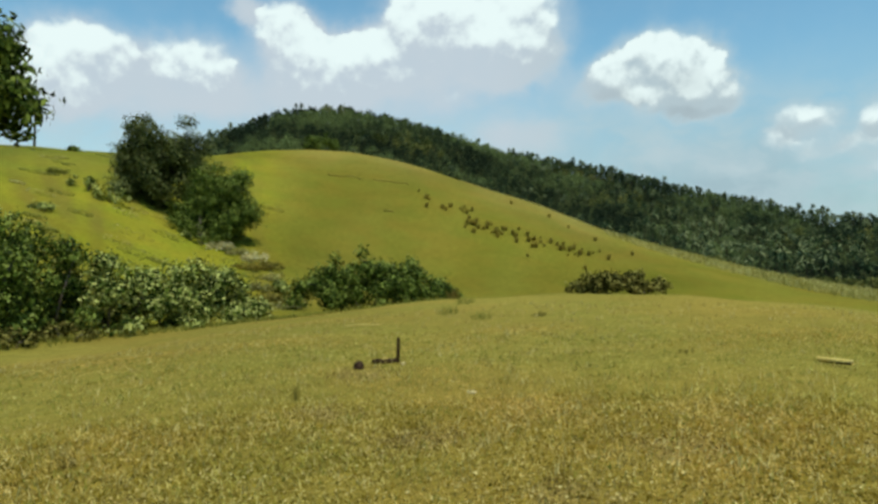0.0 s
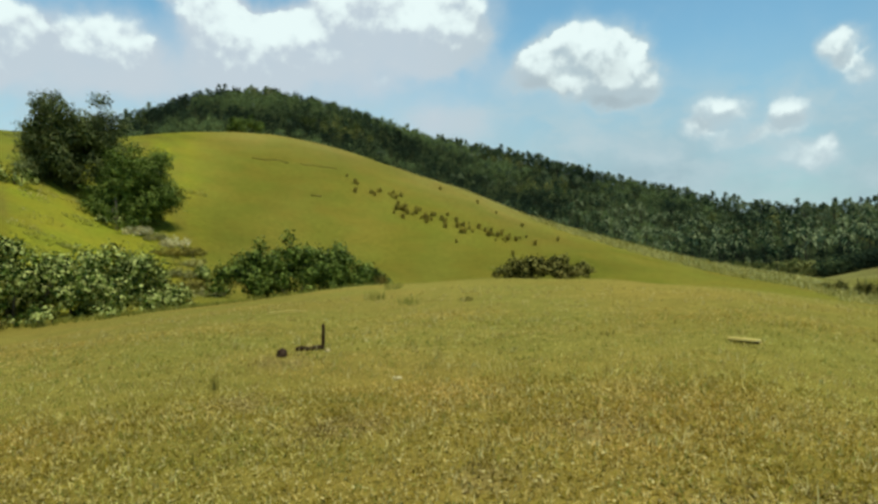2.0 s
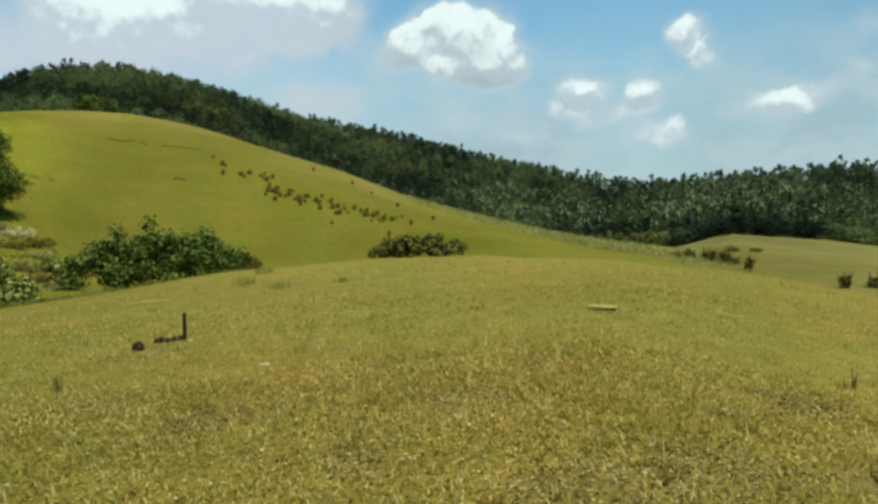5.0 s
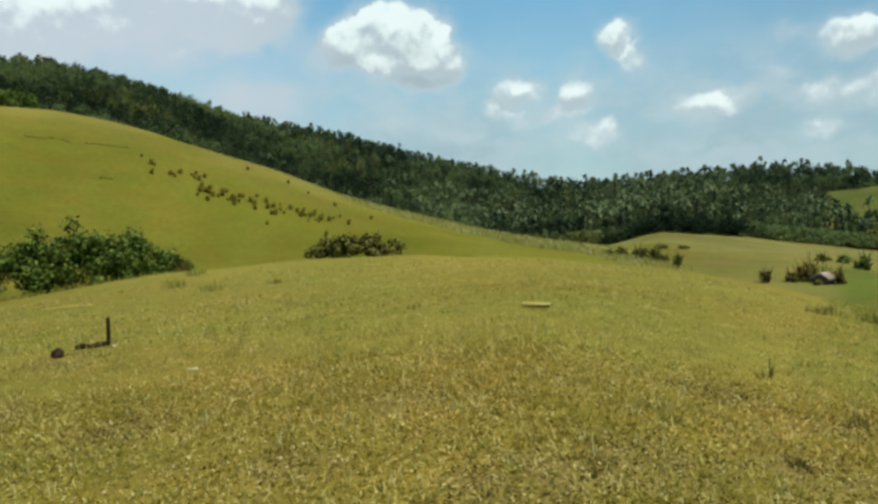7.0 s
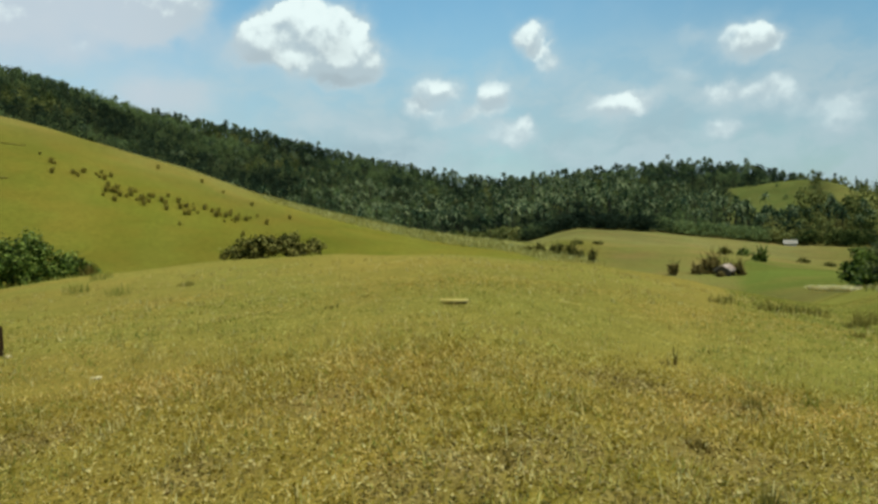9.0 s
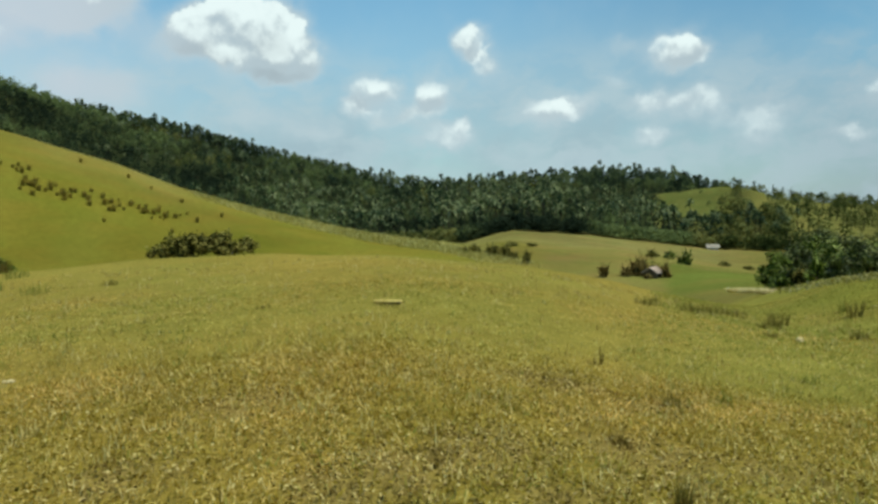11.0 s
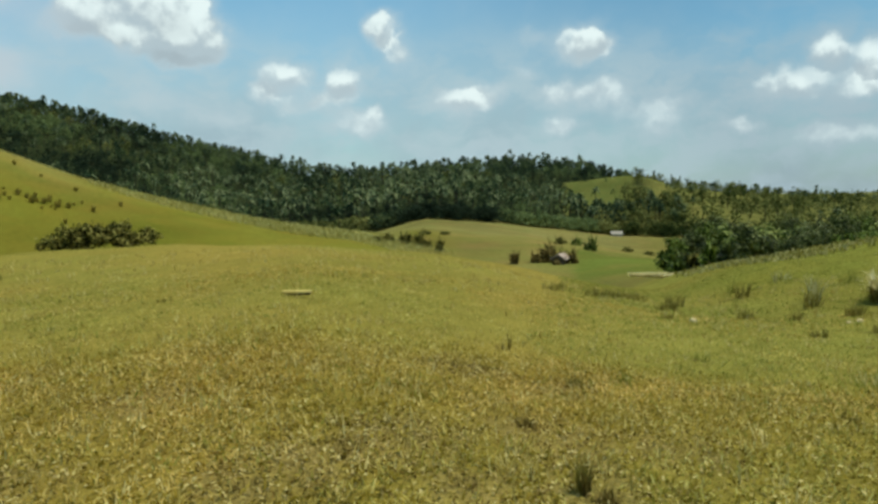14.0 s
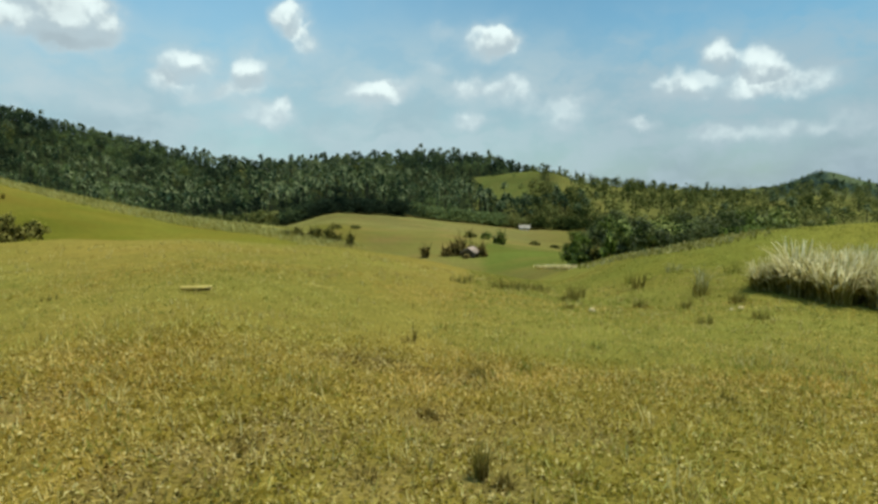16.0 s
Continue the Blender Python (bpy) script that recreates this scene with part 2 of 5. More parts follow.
GROUND = ground_material()
DRY_GRASS = material("dry_grass", ((0.26, 0.193, 0.026), (0.46, 0.36, 0.066), (0.76, 0.625, 0.21)), 0.9, 0.8, island=0.75, through_light=0.55, gloss=0.0, patch=0.35, patch_scale=0.9, hue=0.9)
FIELD_GRASS = material("field_grass", ((0.225, 0.188, 0.036), (0.298, 0.25, 0.052), (0.37, 0.322, 0.08)), 0.3, 0.8, island=0.2, through_light=0.6, gloss=0.0, patch=0.15, patch_scale=0.15, hue=0.6)
GREEN_GRASS = material("green_grass", ((0.18, 0.19, 0.03), (0.275, 0.28, 0.052), (0.41, 0.405, 0.105)), 0.7, 0.7, island=0.4, through_light=0.5, gloss=0.0)
STRAW = material("pale_straw", ((0.3, 0.23, 0.05), (0.46, 0.38, 0.11), (0.7, 0.6, 0.24)), 3.0, 0.9, island=0.7, through_light=0.4, gloss=0.0)
HERB = material("low_herb", ((0.1, 0.074, 0.008), (0.2, 0.155, 0.018), (0.32, 0.255, 0.04)), 3.0, 0.9, island=0.7, through_light=0.3, gloss=0.0)
REED = material("pale_reed", ((0.18, 0.18, 0.05), (0.36, 0.35, 0.13), (0.62, 0.59, 0.33)), 0.5, 0.8, island=0.6, through_light=0.4, gloss=0.0)
PLUME = material("straw_plume", ((0.4, 0.36, 0.13), (0.66, 0.6, 0.29), (0.88, 0.83, 0.52)), 0.9, 0.8, island=0.6, through_light=0.5, gloss=0.05)
HILL_REED = material("hill_reed", ((0.2, 0.19, 0.04), (0.28, 0.265, 0.075), (0.42, 0.4, 0.17)), 0.2, 0.8, island=0.5, through_light=0.4, gloss=0.0)
DEAD = material("dead_stalk", ((0.11, 0.075, 0.016), (0.22, 0.16, 0.04), (0.46, 0.37, 0.14)), 3.0, 0.9, island=0.9, through_light=0.2, gloss=0.0)
SHRUB_BROWN = material("brown_shrub", ((0.2, 0.165, 0.028), (0.29, 0.24, 0.045), (0.4, 0.33, 0.07)), 0.5, 0.8, island=0.6, through_light=0.6, gloss=0.0)
CREST_REED = material("crest_reed", ((0.24, 0.22, 0.045), (0.36, 0.335, 0.09), (0.55, 0.515, 0.2)), 0.2, 0.8, island=0.6, through_light=0.4, gloss=0.0)
LEAF_BROWN = material("rusty_leaf", ((0.05, 0.04, 0.012), (0.16, 0.12, 0.034), (0.33, 0.25, 0.08)), 1.1, 0.8, island=0.8, through_light=0.25, gloss=0.0, patch=0.8, patch_scale=0.8)
WEED = material("brown_weed", ((0.07, 0.053, 0.01), (0.16, 0.12, 0.026), (0.28, 0.21, 0.06)), 2.0, 0.9, island=0.6, through_light=0.3, gloss=0.0)
HILL_WEED = material("hill_weed", ((0.12, 0.105, 0.022), (0.2, 0.175, 0.036), (0.28, 0.24, 0.06)), 0.5, 0.8, island=0.5, through_light=0.35, gloss=0.0)
LEAF = material("bush_leaf", ((0.012, 0.022, 0.003), (0.064, 0.104, 0.012), (0.22, 0.28, 0.055)), 1.1, 0.42, island=0.5, through_light=0.14, gloss=0.04, patch=1.4, patch_scale=1.5)
LEAF_LIGHT = material("light_leaf", ((0.014, 0.028, 0.004), (0.11, 0.165, 0.02), (0.5, 0.54, 0.16)), 1.1, 0.42, island=0.75, through_light=0.16, gloss=0.04, patch=1.5, patch_scale=1.6)
LEAF_DARK = material("dark_leaf", ((0.016, 0.025, 0.006), (0.066, 0.086, 0.02), (0.19, 0.215, 0.07)), 0.8, 0.5, island=0.4, through_light=0.2, gloss=0.1, patch=0.8, patch_scale=0.5)
LEAF_DRAB = material("drab_leaf", ((0.018, 0.02, 0.005), (0.085, 0.085, 0.017), (0.29, 0.265, 0.07)), 1.1, 0.7, island=1.1, through_light=0.3, gloss=0.0, patch=0.8, patch_scale=0.8)
# forest and palm leaf colours hold the distance haze: raised blue, lifted darks
FOREST_LEAF = material("forest_leaf", ((0.024, 0.038, 0.021), (0.054, 0.078, 0.036), (0.165, 0.215, 0.075)), 0.12, 0.7, island=0.22, through_light=0.4, gloss=0.0, patch=2.6, patch_scale=0.016)
SCRUB_LEAF = material("scrub_leaf", ((0.035, 0.052, 0.015), (0.112, 0.13, 0.035), (0.25, 0.255, 0.078)), 0.12, 0.7, island=0.35, through_light=0.4, gloss=0.0, patch=1.8, patch_scale=0.03)
# lit copy of the palm frond: sunlight is put into the colour
SUNLIT_PALM = material("sunlit_frond", ((0.018, 0.038, 0.016), (0.062, 0.1, 0.036), (0.27, 0.31, 0.14)), 0.2, 0.6, island=0.6, through_light=0.35, gloss=0.05, patch=1.0)
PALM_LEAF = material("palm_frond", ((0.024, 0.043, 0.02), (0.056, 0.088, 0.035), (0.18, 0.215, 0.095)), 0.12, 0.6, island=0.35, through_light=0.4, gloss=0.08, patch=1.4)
FOREST_BARK = material("shaded_bark", ((0.025, 0.022, 0.014), (0.05, 0.045, 0.03), (0.09, 0.08, 0.055)), 4.0, 0.9, gloss=0.0)
BARK = material("grey_bark", ((0.06, 0.05, 0.035), (0.13, 0.11, 0.08), (0.22, 0.19, 0.15)), 4.0, 0.9, 0.6)
DARK_WOOD = material("weathered_dark_wood", ((0.018, 0.011, 0.006), (0.045, 0.027, 0.014), (0.1, 0.065, 0.035)), 9.0, 0.9, 0.7, 60, gloss=0.0)
BAMBOO = material("pale_bamboo", ((0.34, 0.24, 0.055), (0.56, 0.44, 0.12), (0.7, 0.59, 0.23)), 9.0, 0.6, 0.2, 80, gloss=0.15)
PALE_STONE = material("pale_stone", ((0.36, 0.29, 0.12), (0.55, 0.46, 0.22), (0.7, 0.6, 0.33)), 14.0, 0.9, 0.5, 50, gloss=0.0)
DARK_STONE = material("dark_stone", ((0.02, 0.013, 0.008), (0.05, 0.03, 0.018), (0.1, 0.07, 0.045)), 12.0, 0.95, 0.7, 50, gloss=0.0)
THATCH = material("old_thatch", ((0.26, 0.19, 0.14), (0.42, 0.33, 0.25), (0.56, 0.46, 0.36)), 3.0, 0.95, 0.8, 30)
WOVEN = material("woven_wall", ((0.05, 0.035, 0.02), (0.11, 0.08, 0.05), (0.2, 0.15, 0.1)), 5.0, 0.9, 0.5, 30)
TIN = material("pale_tin_roof", ((0.22, 0.2, 0.15), (0.31, 0.285, 0.22), (0.4, 0.37, 0.3)), 1.0, 0.7, 0.2, 30, gloss=0.1)
PALE_WALL = material("pale_wall", ((0.35, 0.33, 0.28), (0.5, 0.48, 0.42), (0.62, 0.6, 0.55)), 1.5, 0.9)


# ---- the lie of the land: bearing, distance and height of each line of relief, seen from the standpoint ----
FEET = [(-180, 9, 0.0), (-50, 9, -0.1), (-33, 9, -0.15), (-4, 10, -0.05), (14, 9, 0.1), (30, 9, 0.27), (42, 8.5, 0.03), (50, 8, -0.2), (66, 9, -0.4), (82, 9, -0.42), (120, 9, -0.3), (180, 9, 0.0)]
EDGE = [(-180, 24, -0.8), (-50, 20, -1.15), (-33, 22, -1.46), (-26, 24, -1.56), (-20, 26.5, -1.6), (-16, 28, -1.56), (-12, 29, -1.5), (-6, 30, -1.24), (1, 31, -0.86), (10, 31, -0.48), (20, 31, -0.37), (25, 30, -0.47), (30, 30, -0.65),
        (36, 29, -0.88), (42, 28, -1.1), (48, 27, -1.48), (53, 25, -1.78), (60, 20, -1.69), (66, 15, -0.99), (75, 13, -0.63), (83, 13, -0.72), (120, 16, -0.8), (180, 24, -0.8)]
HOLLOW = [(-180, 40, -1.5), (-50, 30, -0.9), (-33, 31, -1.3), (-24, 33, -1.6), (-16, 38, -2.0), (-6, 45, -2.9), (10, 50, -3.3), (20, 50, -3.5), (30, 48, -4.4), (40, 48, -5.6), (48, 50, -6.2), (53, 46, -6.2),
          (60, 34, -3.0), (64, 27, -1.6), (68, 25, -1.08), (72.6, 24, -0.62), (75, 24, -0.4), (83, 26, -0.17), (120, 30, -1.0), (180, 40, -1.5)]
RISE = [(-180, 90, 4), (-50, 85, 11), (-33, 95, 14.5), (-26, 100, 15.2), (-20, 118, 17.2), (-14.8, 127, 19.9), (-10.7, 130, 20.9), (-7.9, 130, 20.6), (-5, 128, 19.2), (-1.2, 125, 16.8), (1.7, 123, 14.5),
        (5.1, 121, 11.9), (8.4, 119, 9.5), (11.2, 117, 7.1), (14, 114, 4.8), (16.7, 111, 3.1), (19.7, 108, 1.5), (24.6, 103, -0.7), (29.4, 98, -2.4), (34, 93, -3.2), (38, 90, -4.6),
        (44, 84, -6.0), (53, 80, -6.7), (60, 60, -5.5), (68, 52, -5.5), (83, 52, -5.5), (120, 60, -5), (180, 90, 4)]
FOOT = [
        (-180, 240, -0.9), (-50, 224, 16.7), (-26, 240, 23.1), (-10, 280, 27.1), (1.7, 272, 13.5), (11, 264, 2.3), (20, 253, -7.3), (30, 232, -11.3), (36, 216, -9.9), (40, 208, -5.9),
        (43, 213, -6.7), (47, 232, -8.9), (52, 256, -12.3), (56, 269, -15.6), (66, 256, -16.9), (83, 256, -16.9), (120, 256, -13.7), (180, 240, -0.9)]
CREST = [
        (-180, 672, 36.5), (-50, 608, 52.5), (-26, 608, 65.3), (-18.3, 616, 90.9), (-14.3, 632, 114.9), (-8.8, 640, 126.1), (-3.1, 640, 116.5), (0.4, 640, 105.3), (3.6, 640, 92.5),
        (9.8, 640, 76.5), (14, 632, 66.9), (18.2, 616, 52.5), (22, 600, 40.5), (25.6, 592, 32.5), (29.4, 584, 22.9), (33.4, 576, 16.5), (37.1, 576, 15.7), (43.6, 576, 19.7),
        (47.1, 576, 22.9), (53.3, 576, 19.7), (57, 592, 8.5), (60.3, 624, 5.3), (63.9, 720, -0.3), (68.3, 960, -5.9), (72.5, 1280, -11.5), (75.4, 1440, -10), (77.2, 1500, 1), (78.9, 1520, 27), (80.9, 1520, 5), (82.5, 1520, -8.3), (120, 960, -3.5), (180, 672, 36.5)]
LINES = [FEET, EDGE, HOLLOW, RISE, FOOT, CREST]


def rounded(values, step, wide):
    n = int(4 * wide / step)
    k = np.exp(-0.5 * (np.arange(-n, n + 1) * step / wide) ** 2)
    return np.convolve(np.concatenate([values[-n:], values, values[:n]]), k / k.sum(), "valid")


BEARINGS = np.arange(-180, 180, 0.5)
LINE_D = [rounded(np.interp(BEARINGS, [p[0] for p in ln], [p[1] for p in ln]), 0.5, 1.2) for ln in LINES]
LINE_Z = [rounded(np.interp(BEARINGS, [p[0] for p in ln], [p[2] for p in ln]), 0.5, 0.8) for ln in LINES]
RINGS = np.concatenate([[0.0, 0.6, 1.2, 1.8], 2.4 * 1.05 ** np.arange(0, 156)])


def profile(ds, zs, r):
    """A smooth line without overshoot through the heights zs at the distances ds."""
    h, s = np.diff(ds), np.diff(zs) / np.diff(ds)
    m = np.zeros(len(ds))
    for i in range(1, len(ds) - 1):
        if s[i - 1] * s[i] > 0:
            w1, w2 = 2 * h[i] + h[i - 1], h[i] + 2 * h[i - 1]
            m[i] = (w1 + w2) / (w1 / s[i - 1] + w2 / s[i])
    i = np.clip(np.searchsorted(ds, r) - 1, 0, len(ds) - 2)
    u = (r - ds[i]) / h[i]
    return (2 * u ** 3 - 3 * u ** 2 + 1) * zs[i] + (u ** 3 - 2 * u ** 2 + u) * h[i] * m[i] + (3 * u ** 2 - 2 * u ** 3) * zs[i + 1] + (u ** 3 - u ** 2) * h[i] * m[i + 1]


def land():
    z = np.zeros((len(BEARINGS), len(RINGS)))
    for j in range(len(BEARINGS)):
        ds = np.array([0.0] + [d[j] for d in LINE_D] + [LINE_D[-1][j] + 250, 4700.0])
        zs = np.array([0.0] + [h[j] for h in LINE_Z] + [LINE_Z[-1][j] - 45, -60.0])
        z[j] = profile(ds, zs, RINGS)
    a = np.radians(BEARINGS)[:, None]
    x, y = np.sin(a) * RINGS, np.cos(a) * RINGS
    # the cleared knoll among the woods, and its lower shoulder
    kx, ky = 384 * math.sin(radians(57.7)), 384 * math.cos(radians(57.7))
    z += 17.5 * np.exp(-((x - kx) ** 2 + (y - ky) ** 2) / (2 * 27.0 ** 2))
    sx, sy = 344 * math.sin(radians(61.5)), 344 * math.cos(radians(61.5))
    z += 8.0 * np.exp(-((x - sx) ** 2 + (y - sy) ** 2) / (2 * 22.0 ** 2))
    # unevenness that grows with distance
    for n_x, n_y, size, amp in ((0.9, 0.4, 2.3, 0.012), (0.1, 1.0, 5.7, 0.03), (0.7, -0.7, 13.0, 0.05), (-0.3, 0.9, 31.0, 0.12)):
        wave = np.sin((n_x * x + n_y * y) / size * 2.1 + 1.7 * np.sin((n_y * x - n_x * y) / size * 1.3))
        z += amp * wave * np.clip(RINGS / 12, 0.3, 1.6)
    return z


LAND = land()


def height(x, y):
    """The ground's height at x, y (numbers or arrays)."""
    x, y = np.asarray(x, float), np.asarray(y, float)
    r, b = np.hypot(x, y), np.degrees(np.arctan2(x, y))
    fb = (b + 180) / 0.5
    i = np.floor(fb).astype(int)
    u = fb - i
    i %= len(BEARINGS)
    k = np.clip(np.searchsorted(RINGS, r) - 1, 0, len(RINGS) - 2)
    v = (r - RINGS[k]) / (RINGS[k + 1] - RINGS[k])
    n = (i + 1) % len(BEARINGS)
    return (1 - u) * ((1 - v) * LAND[i, k] + v * LAND[i, k + 1]) + u * ((1 - v) * LAND[n, k] + v * LAND[n, k + 1])


def spot(bearing, distance):
    """The place on the ground at a bearing and distance from the standpoint."""
    x, y = distance * math.sin(radians(bearing)), distance * math.cos(radians(bearing))
    return Vector((x, y, float(height(x, y))))


def line_at(k, b):
    return np.interp(b, BEARINGS, LINE_D[k])


def step(x, lo, hi):
    t = np.clip((x - lo) / (hi - lo), 0, 1)
    return t * t * (3 - 2 * t)


# worn places in the near field: bearing, distance, radius
WORN = [(36.2, 4.0, 0.42), (38.5, 4.3, 0.3), (45.8, 3.6, 0.4), (50.5, 4.65, 0.5), (46.0, 6.1, 0.4), (44.0, 6.0, 0.3), (28.6, 3.5, 0.4), (32.0, 3.7, 0.35), (57.0, 3.7, 0.42), (-9.3, 6.5, 0.35), (-4.0, 5.4, 0.35), (-1.0, 5.5, 0.3), (54.0, 4.4, 0.45), (41.2, 4.2, 0.4), (-26.0, 4.4, 0.3), (-6.8, 8.6, 0.5), (12.0, 4.2, 0.3), (20.0, 5.2, 0.35), (62.0, 4.6, 0.4), (53.0, 5.8, 0.35)]


def bare_ground(x, y):
    """How bare the ground is, 0 to 1."""
    m = np.zeros_like(np.asarray(x, float))
    for b, d, rad in WORN:
        q = np.hypot(x - d * math.sin(radians(b)), (y - d * math.cos(radians(b)))) + 0.12 * np.sin(x * 13 + 4 * np.sin(y * 9))
        m = np.maximum(m, step(q, rad, rad * 0.3))
    return m


def ground_colours():
    b, r = np.repeat(BEARINGS[:, None], len(RINGS), 1), np.repeat(RINGS[None], len(BEARINGS), 0)
    edge, hollow, rise, foot = (np.repeat(LINE_D[k][:, None], len(RINGS), 1) for k in (1, 2, 3, 4))
    wob = np.sin(b * 0.9 + 3 * np.sin(r * 0.05)) * 0.5 + np.sin(b * 0.37 - r * 0.08) * 0.5
    col = np.zeros((*b.shape, 3)) + FIELD

    def lay(mask, colour):
        col[:] = col * (1 - mask[..., None]) + np.array(colour) * mask[..., None]

    lay(step(r, 10, 5.5) * 0.85, THATCHED)
    lay(step(b, 46, 62) * step(b, 150, 110) * (r < 60) * step(r, 4.5, 9) * 0.7, FIELD_GREEN)
    lay(step(r, edge - 3, edge + 4) * step(b, 44, 40), HILL)
    lay(step(r, edge, edge + 6) * step(b, 44, 40) * step(r, rise - 4, rise - 40) * (0.68 + 0.2 * step(b, 0, 12)) * (0.8 + 0.2 * wob), HILL_GREEN)
    lay(step(r, rise - 34, rise - 8) * step(b, -16, -9) * step(b, 20, 12) * (0.55 + 0.3 * wob), HILL_TAN)
    lay(step(r, rise - 30, rise - 4) * step(b, 12, 22) * step(b, 44, 38) * 0.7, HILL_GREEN)
    lay(step(r, rise - 15, rise - 6) * step(b, 14, 21) * step(b, 41, 36) * (0.65 + 0.35 * wob), PALE_EDGE)
    lay(step(r, rise - 9, rise - 2) * step(b, 2, 8) * step(b, 22, 15) * 0.5, PALE_EDGE)
    lay(step(r, edge - 1, edge + 4) * step(b, -11, -17), BANK)
    bank = step(r, edge + 2, edge + 8) * step(b, -12, -18)
    blotch = np.sin(b * 1.7 + 2.5 * np.sin(r * 0.11)) * np.sin(r * 0.19 + 2 * np.sin(b * 0.8))
    lay(bank * step(blotch, 0.1, 0.7) * 0.7, BANK_BROWN)
    lay(bank * step(blotch, -0.15, -0.7) * 0.8, BANK_BRIGHT)
    lay(step(r, rise - 38, rise - 10) * step(b, -14, -22) * 0.8, BANK_GREEN)
    lay(step(r, 44, 50) * step(r, 70, 64) * step(b, -27, -24) * step(b, -15, -17.5) * 0.75, BANK_BRIGHT)
    lay(step(r, edge + 6, edge + 26) * step(b, 38, 45) * step(b, 66, 62), VALLEY)
    lay(step(r, 52, 60) * step(r, 112, 96) * step(b, 52.3, 53.6) * step(b, 62.5, 60.5) * 0.8, VALLEY_GREEN)
    lay(step(r, 120, 150) * step(b, 34, 40) * step(b, 60, 56) * 0.8, MEADOW)
    plots = np.sin(r * 0.21 + 1.3 * np.sin(b * 0.35)) * np.sin(b * 0.55 + 0.02 * r)
    flatland = step(r, 60, 75) * step(b, 37, 42) * step(b, 62, 59)
    lay(flatland * step(plots, 0.25, 0.6) * 0.55, PLOT_BROWN)
    lay(flatland * step(plots, -0.3, -0.65) * 0.25, VALLEY_GREEN)
    lay(step(r, edge, edge + 5) * step(b, 60, 66), BANK_RIGHT)
    lay(bare_ground(np.sin(np.radians(b)) * r, np.cos(np.radians(b)) * r) * 0.6, SOIL)
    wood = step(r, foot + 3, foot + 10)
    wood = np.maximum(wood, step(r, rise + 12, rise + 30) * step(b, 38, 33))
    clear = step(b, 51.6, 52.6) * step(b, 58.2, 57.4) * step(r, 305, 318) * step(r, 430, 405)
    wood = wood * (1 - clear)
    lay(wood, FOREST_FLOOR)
    lay(wood * step(b, 57, 60), THINNED)
    lay(wood * step(b, -6, -10) * step(r, foot + 45, foot + 10) * 0.8, THINNED)
    lay(step(r, 560, 760) * step(b, 74.0, 76.5), FAR_HILL)
    lay(step(r, 900, 1000) * step(b, 79.0, 79.6) * 0.85, FAR_CLEARING)
    lay(step(r, 88, 100) * step(r, 175, 150) * step(b, 74, 78), VALLEY_GREEN)
    lay(clear, CLEARING)
    return col


FIELD, FIELD_GREEN, HILL, HILL_GREEN = (0.25, 0.207, 0.042), (0.225, 0.215, 0.042), (0.195, 0.167, 0.028), (0.132, 0.13, 0.015)
BANK_BROWN, BANK_BRIGHT = (0.165, 0.14, 0.026), (0.235, 0.235, 0.02)
PLOT_BROWN, HILL_TAN = (0.215, 0.158, 0.05), (0.235, 0.196, 0.05)
# far ground is tinted blue to imitate haze over the distance
FAR_HILL, FAR_CLEARING = (0.036, 0.058, 0.04), (0.1, 0.125, 0.06)
PALE_EDGE = (0.27, 0.25, 0.085)
SOIL, THATCHED = (0.25, 0.186, 0.06), (0.25, 0.19, 0.036)
BANK, BANK_GREEN, BANK_RIGHT, THINNED = (0.195, 0.185, 0.021), (0.125, 0.135, 0.022), (0.205, 0.202, 0.035), (0.14, 0.138, 0.036)
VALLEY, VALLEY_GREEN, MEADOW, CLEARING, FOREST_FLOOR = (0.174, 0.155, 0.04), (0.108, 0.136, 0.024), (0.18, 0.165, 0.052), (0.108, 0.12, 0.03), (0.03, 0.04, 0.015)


# ---- mesh tools ----
def mesh_of(name, verts, faces, mat, smooth=False):
    """A mesh from arrays: verts n x 3, faces m x 3 or m x 4."""
    verts, faces = np.asarray(verts, np.float32), np.asarray(faces, np.int32)
    me = bpy.data.meshes.new(name)
    me.vertices.add(len(verts))
    me.vertices.foreach_set("co", verts.ravel())
    n, k = faces.shape
    me.loops.add(n * k)
    me.loops.foreach_set("vertex_index", faces.ravel())
    me.polygons.add(n)
    me.polygons.foreach_set("loop_start", np.arange(0, n * k, k, dtype=np.int32))
    me.polygons.foreach_set("loop_total", np.full(n, k, np.int32))
    if smooth:
        me.polygons.foreach_set("use_smooth", np.ones(n, bool))
    me.update(calc_edges=True)
    me.validate()
    if mat:
        me.materials.append(mat)
    return me


def part(name, data, parent, label="", mat=None):
    """Links a mesh, or a bmesh with its material, as one object under parent."""
    if isinstance(data, bmesh.types.BMesh):
        me = bpy.data.meshes.new(name)
        data.to_mesh(me)
        data.free()
        me.materials.append(mat)
        data = me
    ob = new(name, data)
    ob.parent = parent
    return tagged(ob, label)


def thing(name, at, label, category, group="", kind="", turn=0.0, size=1.0):
    ob = new(name)
    ob.location, ob.rotation_euler, ob.scale = at, (0, 0, radians(turn)), (size, size, size)
    ob.empty_display_size = 0.1
    return tagged(ob, label, category, group, kind)


